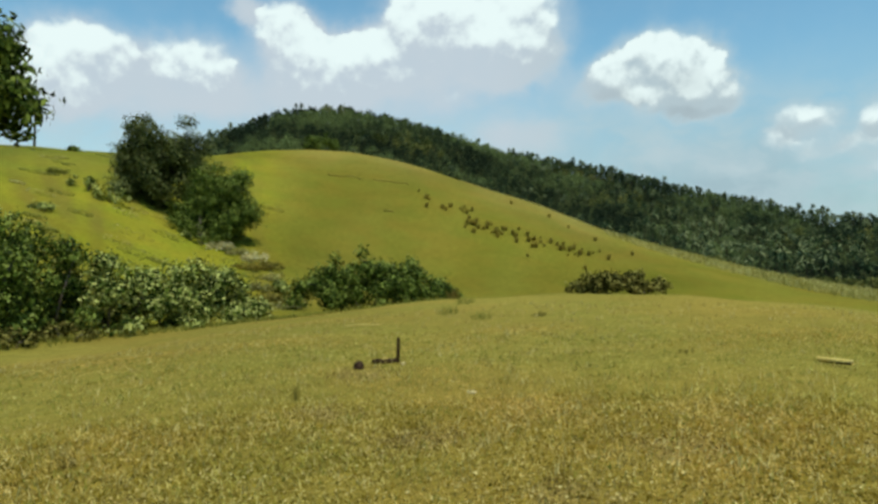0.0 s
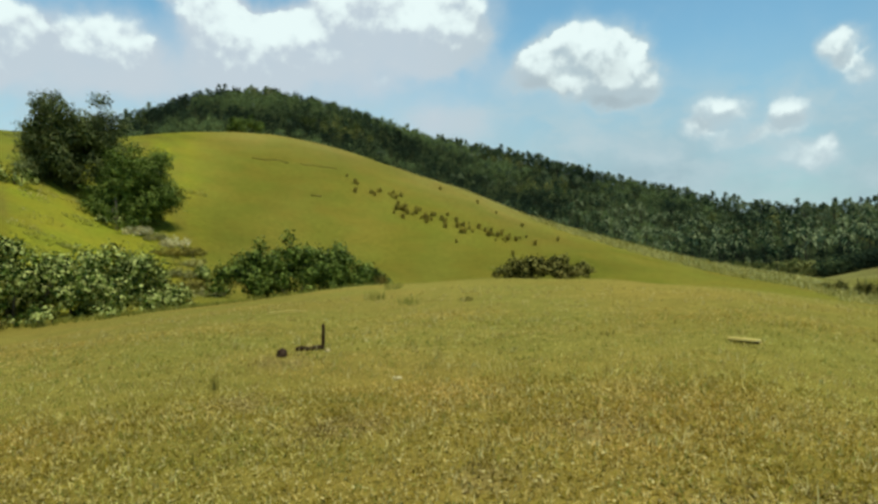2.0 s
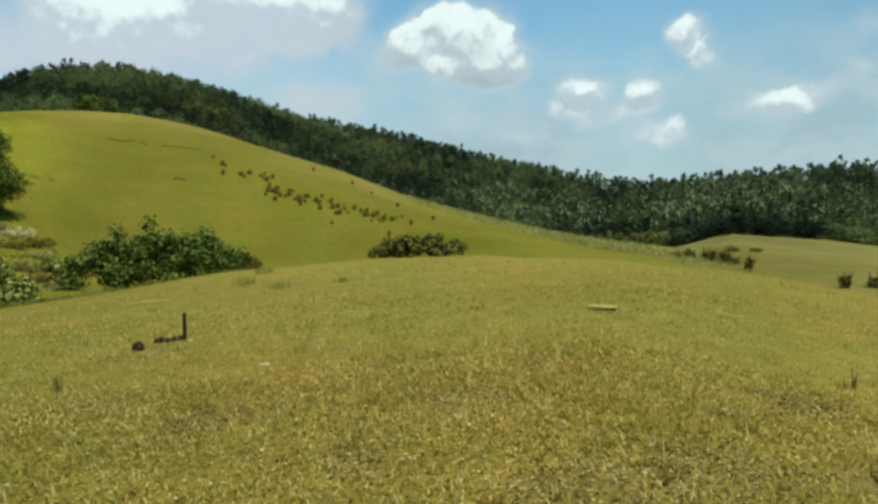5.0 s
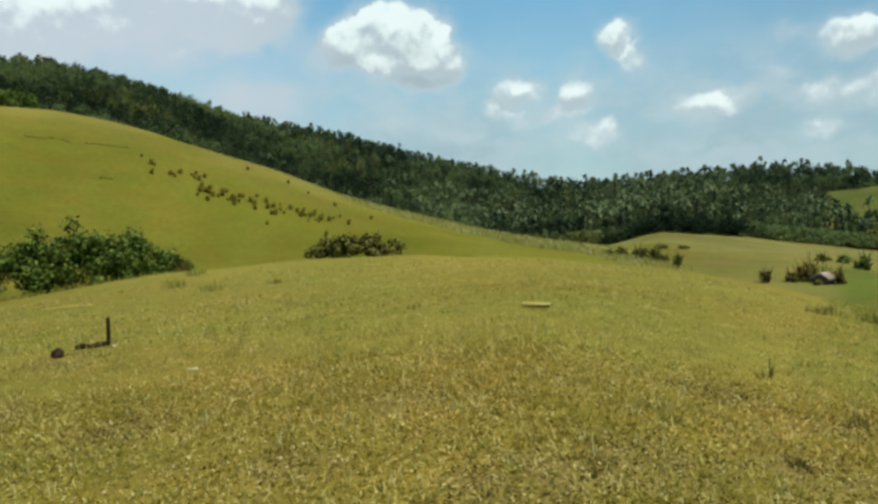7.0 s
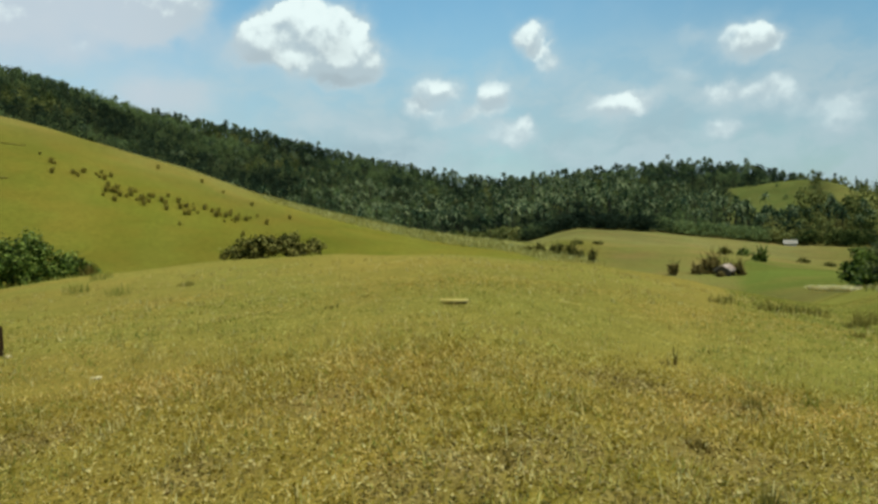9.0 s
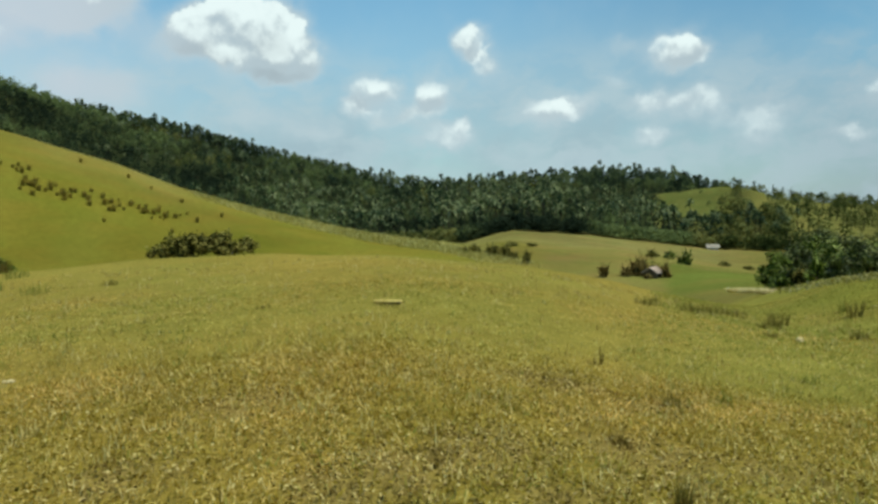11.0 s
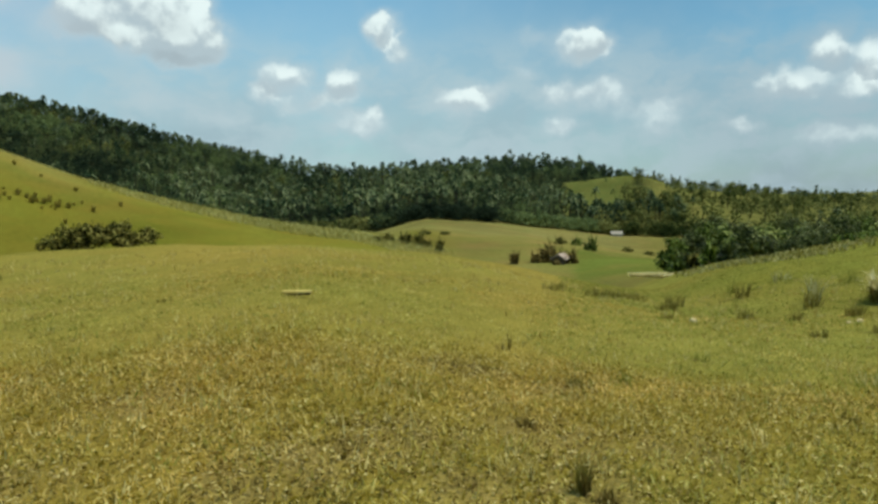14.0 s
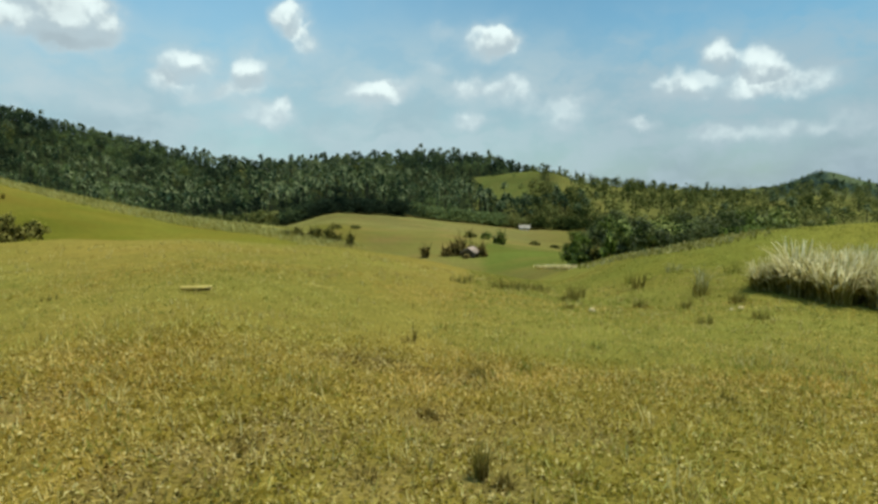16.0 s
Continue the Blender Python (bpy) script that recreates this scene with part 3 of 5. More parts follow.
def tube(path, radii, sides=8, cap=True):
    """Vertices and quads of a tapering tube along a path."""
    path, radii = np.asarray(path, float), np.asarray(radii, float)
    way = np.gradient(path, axis=0)
    way /= np.linalg.norm(way, axis=1)[:, None]
    side = np.cross(way, (0.31, 0.95, 0.07))
    side /= np.linalg.norm(side, axis=1)[:, None]
    up = np.cross(side, way)
    a = np.arange(sides) / sides * 2 * np.pi
    v = path[:, None] + radii[:, None, None] * (np.cos(a)[None, :, None] * side[:, None] + np.sin(a)[None, :, None] * up[:, None])
    v = v.reshape(-1, 3)
    f = [(i * sides + j, i * sides + (j + 1) % sides, (i + 1) * sides + (j + 1) % sides, (i + 1) * sides + j) for i in range(len(path) - 1) for j in range(sides)]
    if cap:
        v = np.vstack([v, path[0], path[-1]])
        n, last = len(v) - 2, (len(path) - 1) * sides
        for j in range(0, sides, 2):
            f.append((n, (j + 2) % sides, (j + 1) % sides, j))
            f.append((n + 1, last + j, last + (j + 1) % sides, last + (j + 2) % sides))
    return v, np.array(f, np.int32)


def joined(pieces):
    vs, fs, n = [], [], 0
    for v, f in pieces:
        vs.append(np.asarray(v, float))
        fs.append(np.asarray(f) + n)
        n += len(v)
    return np.vstack(vs), np.vstack(fs)


def leaves(rng, centres, normals, long, wide, droop=0.25):
    """Folded leaves: two quads each, at centres, facing roughly along normals."""
    n = len(centres)
    nor = normals + rng.normal(0, 0.3, (n, 3))
    nor /= np.linalg.norm(nor, axis=1)[:, None] + 1e-9
    t = rng.normal(0, 1, (n, 3))
    t -= nor * (t * nor).sum(1)[:, None]
    t /= np.linalg.norm(t, axis=1)[:, None] + 1e-9
    s = np.cross(nor, t)
    ln, wd = long * rng.uniform(0.6, 1.3, (n, 1)), wide * rng.uniform(0.6, 1.3, (n, 1))
    v = np.stack([centres - t * ln * 0.5, centres + s * wd * 0.5 - nor * wd * droop, centres + t * ln * 0.5 - nor * ln * droop, centres - s * wd * 0.5 - nor * wd * droop], 1)
    f = np.arange(4 * n).reshape(n, 4)
    return v.reshape(-1, 3), f


def puff(rng, n, centre, radii, rough=0.25, fill=0.35, flat=0.0):
    """Points and outward normals on a lumpy ellipsoid; fill: share that lies inside."""
    d = rng.normal(0, 1, (n, 3))
    d /= np.linalg.norm(d, axis=1)[:, None]
    lump = 1 + rough * np.sin(d[:, 0] * 5.3 + centre[0] * 3) * np.sin(d[:, 1] * 4.7 + centre[1]) + 0.6 * rough * np.sin(d[:, 2] * 9 + d[:, 0] * 7 + centre[2])
    k = np.where(rng.random(n) < fill, rng.uniform(0.45, 0.95, n), rng.uniform(0.92, 1.06, n)) * lump
    p = np.asarray(centre) + d * k[:, None] * np.asarray(radii)
    if flat:
        p[:, 2] = np.maximum(p[:, 2], flat)
    nor = d / np.asarray(radii)
    nor /= np.linalg.norm(nor, axis=1)[:, None]
    nor[:, 2] += 0.15
    return p, nor


def foliage(rng, puffs, per_area, long, wide, rough=0.28, floor=None):
    """Leaf cover of several puffs: (x, y, z, rx, ry, rz)."""
    got = []
    for x, y, z, rx, ry, rz in puffs:
        n = int(per_area * 4.2 * (rx * ry + rx * rz + ry * rz) / 1.0)
        p, nor = puff(rng, n, (x, y, z), (rx, ry, rz), rough)
        if floor is not None:
            keep = p[:, 2] > floor
            p, nor = p[keep], nor[keep]
        got.append(leaves(rng, p, nor, long, wide))
    return joined(got)


def scattered_puffs(rng, n, half, low, high, size):
    """Puffs heaped inside a dome of the given half widths."""
    out = []
    while len(out) < n:
        u, v = rng.uniform(-1, 1, 2)
        if u * u + v * v > 1:
            continue
        top = low + (high - low) * math.sqrt(max(0.05, 1 - u * u - v * v)) * rng.uniform(0.72, 1.06)
        s = size * rng.uniform(0.6, 1.3)
        z = max(top - s, s * 0.4)
        if rng.random() < 0.35 and z > 1.2 * s:
            z = rng.uniform(0.5 * s, z)
            q = rng.uniform(0.75, 1.0) / max(0.05, math.hypot(u, v))
            u, v = u * q, v * q
        out.append((u * half[0], v * half[1], z, s, s, s * rng.uniform(0.75, 1.0)))
    return out


def mound(seed, n, half, high, size, flat=1.0, sink=0.7):
    """Puffs that fill a dome down to the ground; flat: above 1 for a broad top; sink: how many lie low."""
    rng, out = np.random.default_rng(seed), []
    while len(out) < n:
        u, v = rng.uniform(-1, 1, 2)
        q = u * u + v * v
        if q > 1:
            continue
        top = high * math.sqrt(1 - 0.85 * q ** flat) * rng.uniform(0.8, 1.05)
        s = size * rng.uniform(0.6, 1.3) * (1 - 0.2 * q)
        z = 0.3 * s + max(0.0, top - 1.2 * s) * rng.random() ** sink
        out.append((u * half[0], v * half[1], z, s, s, s * rng.uniform(0.75, 1.0)))
    return out


# ---- ground ----
def build_ground():
    nb, nr = LAND.shape
    a = np.radians(BEARINGS)[:, None]
    v = np.stack([np.sin(a) * RINGS, np.cos(a) * RINGS, LAND], -1).reshape(-1, 3)
    i, k = np.meshgrid(np.arange(nb), np.arange(1, nr - 1), indexing="ij")
    n = (i + 1) % nb
    f = np.stack([i * nr + k, i * nr + k + 1, n * nr + k + 1, n * nr + k], -1).reshape(-1, 4)
    centre = len(v)
    v = np.vstack([v, [[0, 0, LAND[:, 0].mean()]]])
    caps = np.array([(centre, ((j + 1) % nb) * nr + 1, j * nr + 1) for j in range(nb)])
    me = mesh_of("ground", v, np.vstack([f, np.column_stack([caps[::2, 0], caps[::2, 2], caps[1::2, 2], caps[1::2, 1]])])[:, ::-1], GROUND, True)
    layer = me.color_attributes.new("cover", "FLOAT_COLOR", "POINT")
    col = np.ones((len(me.vertices), 4), np.float32)
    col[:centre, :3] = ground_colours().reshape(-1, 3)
    col[centre, :3] = FIELD
    layer.data.foreach_set("color", col.ravel())
    return tagged(new("ground", me), "rolling dry pasture falling into a wooded valley", "ground", kind="structure")


build_ground()


# ---- grass of the near field ----
def blades(rng, b0, b1, r0, r1, per_m2, long, wide, segs, leans=(0.5, 1.4)):
    area = 0.5 * radians(b1 - b0) * (r1 ** 2 - r0 ** 2)
    tufts = int(area * per_m2 / 7)
    tb, tr = np.radians(rng.uniform(b0, b1, tufts)), np.sqrt(rng.uniform(r0 ** 2, r1 ** 2, tufts))
    loose, tall = rng.uniform(0.02, 0.09, tufts), rng.uniform(0.55, 1.25, tufts)
    own = np.repeat(np.arange(tufts), rng.integers(3, 12, tufts))
    own = own[rng.random(len(own)) > 0.85 * bare_ground(np.sin(tb[own]) * tr[own], np.cos(tb[own]) * tr[own])]
    n = len(own)
    x = np.sin(tb[own]) * tr[own] + rng.normal(0, 1, n) * loose[own]
    y = np.cos(tb[own]) * tr[own] + rng.normal(0, 1, n) * loose[own]
    patch = np.sin(x * 0.9 + 2 * np.sin(y * 0.57)) * np.sin(y * 1.1 + 1.7 * np.sin(x * 0.43))
    ln = long * rng.uniform(0.5, 1.2, n) * tall[own] * (1 + 0.25 * patch)
    wd = wide * rng.uniform(0.6, 1.3, n)
    turn, lean = rng.uniform(0, 2 * np.pi, n), rng.uniform(leans[0], leans[1], n)
    out = np.stack([np.cos(turn), np.sin(turn), np.zeros(n)], 1)
    side = np.stack([-np.sin(turn + rng.normal(0, 0.5, n)), np.cos(turn), np.zeros(n)], 1)
    root = np.stack([x, y, height(x, y) - 0.005], 1)
    rows = []
    for s in range(segs + 1):
        u = s / segs
        bend = lean * (0.5 + 0.5 * u)
        p = root + (out * (np.sin(bend) * u)[:, None] + np.array([0, 0, 1]) * (np.cos(bend) * u)[:, None]) * ln[:, None]
        w = wd * (1 - 0.75 * u * u) * 0.5
        rows += [p - side * w[:, None], p + side * w[:, None]]
    v = np.stack(rows, 1)
    k = 2 * (segs + 1)
    base = np.arange(n)[:, None] * k
    f = np.concatenate([base + np.array([2 * s, 2 * s + 1, 2 * s + 3, 2 * s + 2]) for s in range(segs)], 0)
    return v.reshape(-1, 3), f


rng = np.random.default_rng(4)
near = joined([blades(rng, 84, 326, 0.5, 7, 520, 0.055, 0.016, 1), blades(rng, 84, 326, 7, 12, 260, 0.05, 0.022, 1), blades(rng, 86, 324, 12, 22, 50, 0.06, 0.035, 1), blades(rng, -40, 90, 0.4, 2.6, 400, 0.07, 0.014, 1), blades(rng, -37, 88, 2.6, 7, 1150, 0.058, 0.0135, 2), blades(rng, -37, 88, 7, 13, 520, 0.034, 0.02, 1, (0.7, 1.4))])
tagged(new("dry_grass", mesh_of("dry_grass", *near, DRY_GRASS)), "short sun-dried golden grass covering the near field", "grass", kind="stuff")
wide_field = joined([blades(rng, -36, 62, 13, 33, 150, 0.024, 0.032, 1, (0.9, 1.45))])
tagged(new("field_grass", mesh_of("field_grass", *wide_field, FIELD_GRASS)), "short dry golden grass running to the field's edge", "grass", kind="stuff")
fresh = joined([blades(rng, 44, 88, 3.0, 6, 120, 0.07, 0.013, 1), blades(rng, 50, 88, 6, 11, 240, 0.06, 0.016, 1), blades(rng, 66, 88, 5, 8, 260, 0.06, 0.014, 1), blades(rng, 52, 88, 11, 26, 200, 0.06, 0.028, 1), blades(rng, -37, 44, 3.0, 12, 160, 0.07, 0.013, 1), blades(rng, 86, 325, 0.5, 10, 110, 0.07, 0.016, 1), blades(rng, -37, 60, 0.5, 3, 160, 0.07, 0.013, 1)])
tagged(new("green_grass", mesh_of("green_grass", *fresh, GREEN_GRASS)), "greener grass among the dry blades and down the slope", "grass", kind="stuff")



def flakes(rng, b0, b1, r0, r1, per_m2, size):
    """Short broad leaves and straw scraps lying about among the blades."""
    n = int(0.5 * radians(b1 - b0) * (r1 ** 2 - r0 ** 2) * per_m2)
    b, r = np.radians(rng.uniform(b0, b1, n)), np.sqrt(rng.uniform(r0 ** 2, r1 ** 2, n))
    x, y = np.sin(b) * r, np.cos(b) * r
    c = np.stack([x, y, height(x, y) + rng.uniform(0.015, 0.045, n)], 1)
    nor = np.stack([rng.normal(0, 0.5, n), rng.normal(0, 0.5, n), np.ones(n)], 1)
    return leaves(rng, c, nor, size, size * 0.5, 0.15)


stalks = joined([blades(rng, -37, 88, 2.8, 5.5, 190, 0.095, 0.010, 1, (0.1, 0.9)), blades(rng, -37, 88, 5.5, 8, 150, 0.085, 0.009, 1, (0.1, 0.8)), blades(rng, -37, 80, 8, 18, 45, 0.09, 0.012, 1, (0.1, 0.8))])
tagged(new("straw_stalks", mesh_of("straw_stalks", *stalks, STRAW)), "thin pale dead stalks standing in the short grass", "dry stalks", kind="stuff")
straw = joined([flakes(rng, -37, 88, 2.8, 6.5, 260, 0.032)])
tagged(new("straw_litter", mesh_of("straw_litter", *straw, STRAW)), "pale scraps of dead leaf and straw among the grass", "leaf litter", kind="stuff")
herbs = joined([flakes(rng, 84, 326, 0.4, 8, 60, 0.03), flakes(rng, -37, 88, 2.8, 6.5, 210, 0.034)])
tagged(new("low_herbs", mesh_of("low_herbs", *herbs, HERB)), "small dark leaves of low herbs among the grass", "herbs", kind="stuff")

dead = []
for b, d, rad in WORN:
    n = 240
    a, q = rng.uniform(0, 2 * np.pi, n), rad * 1.1 * np.sqrt(rng.random(n))
    x, y = d * math.sin(radians(b)) + np.cos(a) * q, d * math.cos(radians(b)) + np.sin(a) * q
    c = np.stack([x, y, height(x, y) + rng.uniform(0.005, 0.035, n)], 1)
    dead.append(leaves(rng, c, np.stack([rng.normal(0, 0.8, n), rng.normal(0, 0.8, n), np.ones(n)], 1), 0.034, 0.014, 0.1))
tagged(new("dead_litter", mesh_of("dead_litter", *joined(dead), DEAD)), "brown dead stalks and leaves on worn patches", "leaf litter", kind="stuff")


# ---- woods ----
def palm_shape(rng, tall, fronds, reach):
    """A trunk and a full crown: upright young fronds, arching ones, and old ones that hang along the trunk."""
    lean = rng.normal(0, 0.05 * tall, 2)
    path = [(0, 0, -0.5), (lean[0] * 0.3, lean[1] * 0.3, tall * 0.5), (lean[0], lean[1], tall)]
    trunk = tube(path, [0.2, 0.13, 0.1], 4, False)
    got = []
    top = np.array(path[-1])
    for k in range(fronds):
        a, rise = k * 2.4 + rng.uniform(-0.3, 0.3), 1.35 - 2.0 * (k + rng.random()) / fronds
        ln = reach * rng.uniform(0.8, 1.15)
        d = np.array([math.cos(a), math.sin(a), 0])
        s = np.array([-math.sin(a), math.cos(a), 0])
        us = (0.05, 0.35, 0.7, 1.0)
        spine = [top + d * ln * u * math.cos(rise) * (1 - 0.18 * u * u) + np.array([0, 0, ln * (u * math.sin(rise) - 0.42 * u * u)]) for u in us]
        wds = [0.17 * reach * w for w in (0.35, 1.0, 0.85, 0.15)]
        for sign in (-1, 1):
            v = []
            for p, w in zip(spine, wds):
                v += [p, p + sign * s * w + np.array([0, 0, -0.6 * w])]
            got.append((np.array(v), np.array([(2 * i, 2 * i + 1, 2 * i + 3, 2 * i + 2) for i in range(3)])))
    return trunk, joined(got)


def broadleaf_shape(rng, tall, reach, n, leaf, clumps=6):
    """A trunk and several clumps of leaves, the topmost smallest."""
    trunk = tube([(0, 0, -0.5), (rng.normal(0, 0.2), rng.normal(0, 0.2), tall * 0.55)], [0.25, 0.14], 4, False)
    got = []
    for k in range(clumps):
        u = (k + 0.5) / clumps
        a, q = k * 2.4 + rng.uniform(-0.5, 0.5), reach * 0.55 * (1 - 0.75 * u * u)
        c = np.array([math.cos(a) * q, math.sin(a) * q, tall * (0.2 + 0.68 * u)])
        size = reach * (0.62 - 0.22 * u)
        p, nor = puff(rng, n // clumps, c, (size, size, tall * 0.17), 0.3, 0.2)
        got.append(leaves(rng, p, nor, leaf, leaf * 0.75))
    return trunk, joined(got)


def planted(shapes, picks, places, turns, sizes):
    got = []
    for k, (v, f) in enumerate(shapes):
        here = np.flatnonzero(picks == k)
        if not len(here):
            continue
        c, s = np.cos(turns[here]), np.sin(turns[here])
        w = v[None] * sizes[here][:, None, None]
        x = w[..., 0] * c[:, None] - w[..., 1] * s[:, None]
        y = w[..., 0] * s[:, None] + w[..., 1] * c[:, None]
        w = np.stack([x, y, w[..., 2]], -1) + places[here][:, None]
        ff = f[None] + (np.arange(len(here)) * len(v))[:, None, None]
        got.append((w.reshape(-1, 3), ff.reshape(-1, f.shape[1])))
    return joined(got)


def build_woods():
    rng = np.random.default_rng(11)
    xs, ys = np.meshgrid(np.arange(-320, 760, 7.2), np.arange(20, 760, 7.2))
    x, y = (xs + rng.uniform(-3.4, 3.4, xs.shape)).ravel(), (ys + rng.uniform(-3.4, 3.4, ys.shape)).ravel()
    b, r = np.degrees(np.arctan2(x, y)), np.hypot(x, y)
    foot, crest = line_at(4, b), line_at(5, b)
    kx, ky = 384 * math.sin(radians(57.7)), 384 * math.cos(radians(57.7))

    def on_knoll(x, y, b, r):
        """The cleared face of the knoll, and the bare strip that runs down from it."""
        face = (b > 52.2) & (b < 57.6) & (r > 318) & (r < 405)
        return face | ((b > 58.0) & (b < 66.0) & (np.abs(r - (392 - 8.0 * (b - 58.0))) < 6.5))

    keep = (b > -19.3) & (b < 87) & (r < np.minimum(crest + 22, 760)) & (r > np.where(b < 34, foot - 8, foot + 3))
    keep &= ~((b < -6) & (r < foot + 40) & (rng.random(len(x)) < 0.5))
    keep &= ~((b > 58.8) & (r > 320) & (rng.random(len(x)) < 0.7))
    keep &= ~((b > 61.0) & (r <= 320) & (rng.random(len(x)) < 0.7))
    x, y, b, r = x[keep], y[keep], b[keep], r[keep]

    def more(n, b0, b1, dist):
        nonlocal x, y, b, r
        nb = rng.uniform(b0, b1, n)
        nr = dist(nb, n)
        x, y, b, r = (np.concatenate(p) for p in ((x, np.sin(np.radians(nb)) * nr), (y, np.cos(np.radians(nb)) * nr), (b, nb), (r, nr)))

    # coarser cover for the far ground on the valley's right side
    more(1500, 56, 87, lambda nb, n: np.sqrt(rng.uniform(640 ** 2, 1560 ** 2, n)))
    far = (r > 760) & ((r > line_at(5, b) + 20) | ((b > 79.1) & (r > 900)))
    x, y, b, r = x[~far], y[~far], b[~far], r[~far]
    # the wood below the knoll, and trees that crowd the skyline
    more(230, 52.5, 62, lambda nb, n: rng.uniform(268, 338, n))
    more(1100, -19, 60, lambda nb, n: line_at(5, nb) + rng.uniform(-30, 12, n))
    keep = ~on_knoll(x, y, b, r) | (rng.random(len(x)) < np.where((b > 55.3) & (b < 57.6), 0.3, 0.03))
    x, y, b, r = x[keep], y[keep], b[keep], r[keep]
    # thick scrub along the foot of the woods
    n = 620
    more(n, 20, 66, lambda nb, n: line_at(4, nb) + rng.uniform(-3, 14, n))
    places = np.stack([x, y, height(x, y)], 1)
    palms = [palm_shape(rng, rng.uniform(7.0, 11), 15, 2.7) for _ in range(5)]
    broad = [broadleaf_shape(rng, rng.uniform(8.0, 10.5), rng.uniform(3.4, 4.4), 110, 1.2) for _ in range(3)] + [broadleaf_shape(rng, rng.uniform(8.5, 11.0), rng.uniform(1.6, 2.1), 84, 1.0) for _ in range(2)]
    shrub = [broadleaf_shape(rng, rng.uniform(3.4, 4.6), 2.7, 60, 0.9, 4) for _ in range(4)]
    low = np.clip((line_at(5, b) - r) / 320, 0, 1)
    kind, foot_at, crest_at = rng.random(len(x)), line_at(4, b), line_at(5, b)
    groves = np.sin(x * 0.031 + 2 * np.sin(y * 0.021)) * np.sin(y * 0.037 + x * 0.011)
    is_palm = kind < np.clip(0.3 + 0.5 * groves + 0.25 * (b > 20) * low, 0.06, 0.9) * np.where(b > 57, 0.25, 1.0) * np.where(b < 6, 0.3, 1.0)
    is_palm |= (b > 16) & (b < 55) & (r < foot_at + 150) & (rng.random(len(x)) < 0.5)
    is_palm |= (b > 34) & (b < 55) & (r > crest_at - 60) & (rng.random(len(x)) < 0.5)
    is_shrub = (~is_palm) & (rng.random(len(x)) < np.where(b > 57, 0.5, 0.3))
    is_shrub |= (r < foot_at + 22) & (rng.random(len(x)) < 0.6)
    is_shrub[-n:] = True
    is_shrub |= (np.hypot(x - kx, y - ky) < 60) & (r > 345) & (rng.random(len(x)) < 0.7)
    is_palm &= ~is_shrub
    turns, sizes = rng.uniform(0, 2 * np.pi, len(x)), rng.uniform(0.6, 1.3, len(x)) * np.where(r > 760, 0.8, 1.0) * np.where(r > 1000, 0.6, 1.0)
    sizes *= np.where((b < 60) & (r > crest_at - 34), np.where(b < 27, 0.98, 0.8), 1.0)
    sizes *= np.where((np.hypot(x - kx, y - ky) < 60) & (r > 345), 0.72, 1.0)
    sizes[-n:] = rng.uniform(0.4, 1.5, n)
    pick = rng.integers(0, 5, len(x))
    # on the skyline most trees are slender
    pick = np.where(~is_palm & (r < crest_at - 34), pick % 3, pick)
    pick = np.where((r > crest_at - 34) & (b < 60) & (rng.random(len(x)) < 0.6), 3 + pick % 2, pick)
    palm_pick, broad_pick, shrub_pick = np.where(is_palm, pick, -1), np.where(~is_palm & ~is_shrub, pick, -1), np.where(is_shrub, pick % 4, -1)
    woods = thing("woods", (0, 0, 0), "dense dark green coconut palms and trees over the hills", "forest", kind="stuff")
    # palms near the wood's foot take the frond colour with sunlight painted in
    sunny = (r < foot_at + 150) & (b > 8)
    # drier, lighter growth on the thinned slopes and along the hill's back
    dry = (groves > 0.55) & (r < crest_at - 70)
    dry |= ((b > 57.0) & ~((b > 74.5) & (r > 700))) | ((r < foot_at + 16) & (groves > 0.35)) | ((b < 24) & (r < foot_at + 26 + 40 * (b < 10)) & (groves > -0.25))

    def plant(name, shapes, picks, mat, label=""):
        part(name, mesh_of(name, *planted(shapes, picks, places, turns, sizes), mat), woods, label)

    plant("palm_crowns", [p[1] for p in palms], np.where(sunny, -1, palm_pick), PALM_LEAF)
    plant("sunlit_palm_crowns", [p[1] for p in palms], np.where(sunny, palm_pick, -1), SUNLIT_PALM, "sunlit pale green palm fronds")
    plant("palm_trunks", [p[0] for p in palms], palm_pick, FOREST_BARK)
    plant("tree_crowns", [p[1] for p in broad], np.where(dry, -1, broad_pick), FOREST_LEAF)
    plant("dry_tree_crowns", [p[1] for p in broad], np.where(dry, broad_pick, -1), SCRUB_LEAF, "drier olive tree crowns")
    plant("tree_trunks", [p[0] for p in broad], broad_pick, FOREST_BARK)
    plant("undergrowth", [p[1] for p in shrub], np.where(dry, -1, shrub_pick), FOREST_LEAF)
    plant("scrub", [p[1] for p in shrub], np.where(dry, shrub_pick, -1), SCRUB_LEAF, "lighter olive scrub on thinned slopes")


build_woods()


# ---- bushes and trees ----
def bush(name, at, label, puffs, leaf, mat, dense, seed, stems=5, category="bush", group="", turn=0.0):
    """A bush: a few stems and a leafy crown of many small leaves."""
    rng = np.random.default_rng(seed)
    ob = thing(name, at, label, category, group, turn=turn)
    for k in range(stems):
        x, y, z, rx, ry, rz = puffs[int(rng.integers(len(puffs)))]
        end = np.array([x, y, z])
        path = [(x * 0.45, y * 0.45, -0.3), (x * 0.7, y * 0.7, z * 0.45), end]
        part("stem", mesh_of("stem", *tube(path, [0.06, 0.045, 0.02], 6), BARK), ob)
    part("crown", mesh_of("crown", *foliage(rng, puffs, dense, leaf, leaf * 0.6, floor=0.02), mat), ob)
    return ob


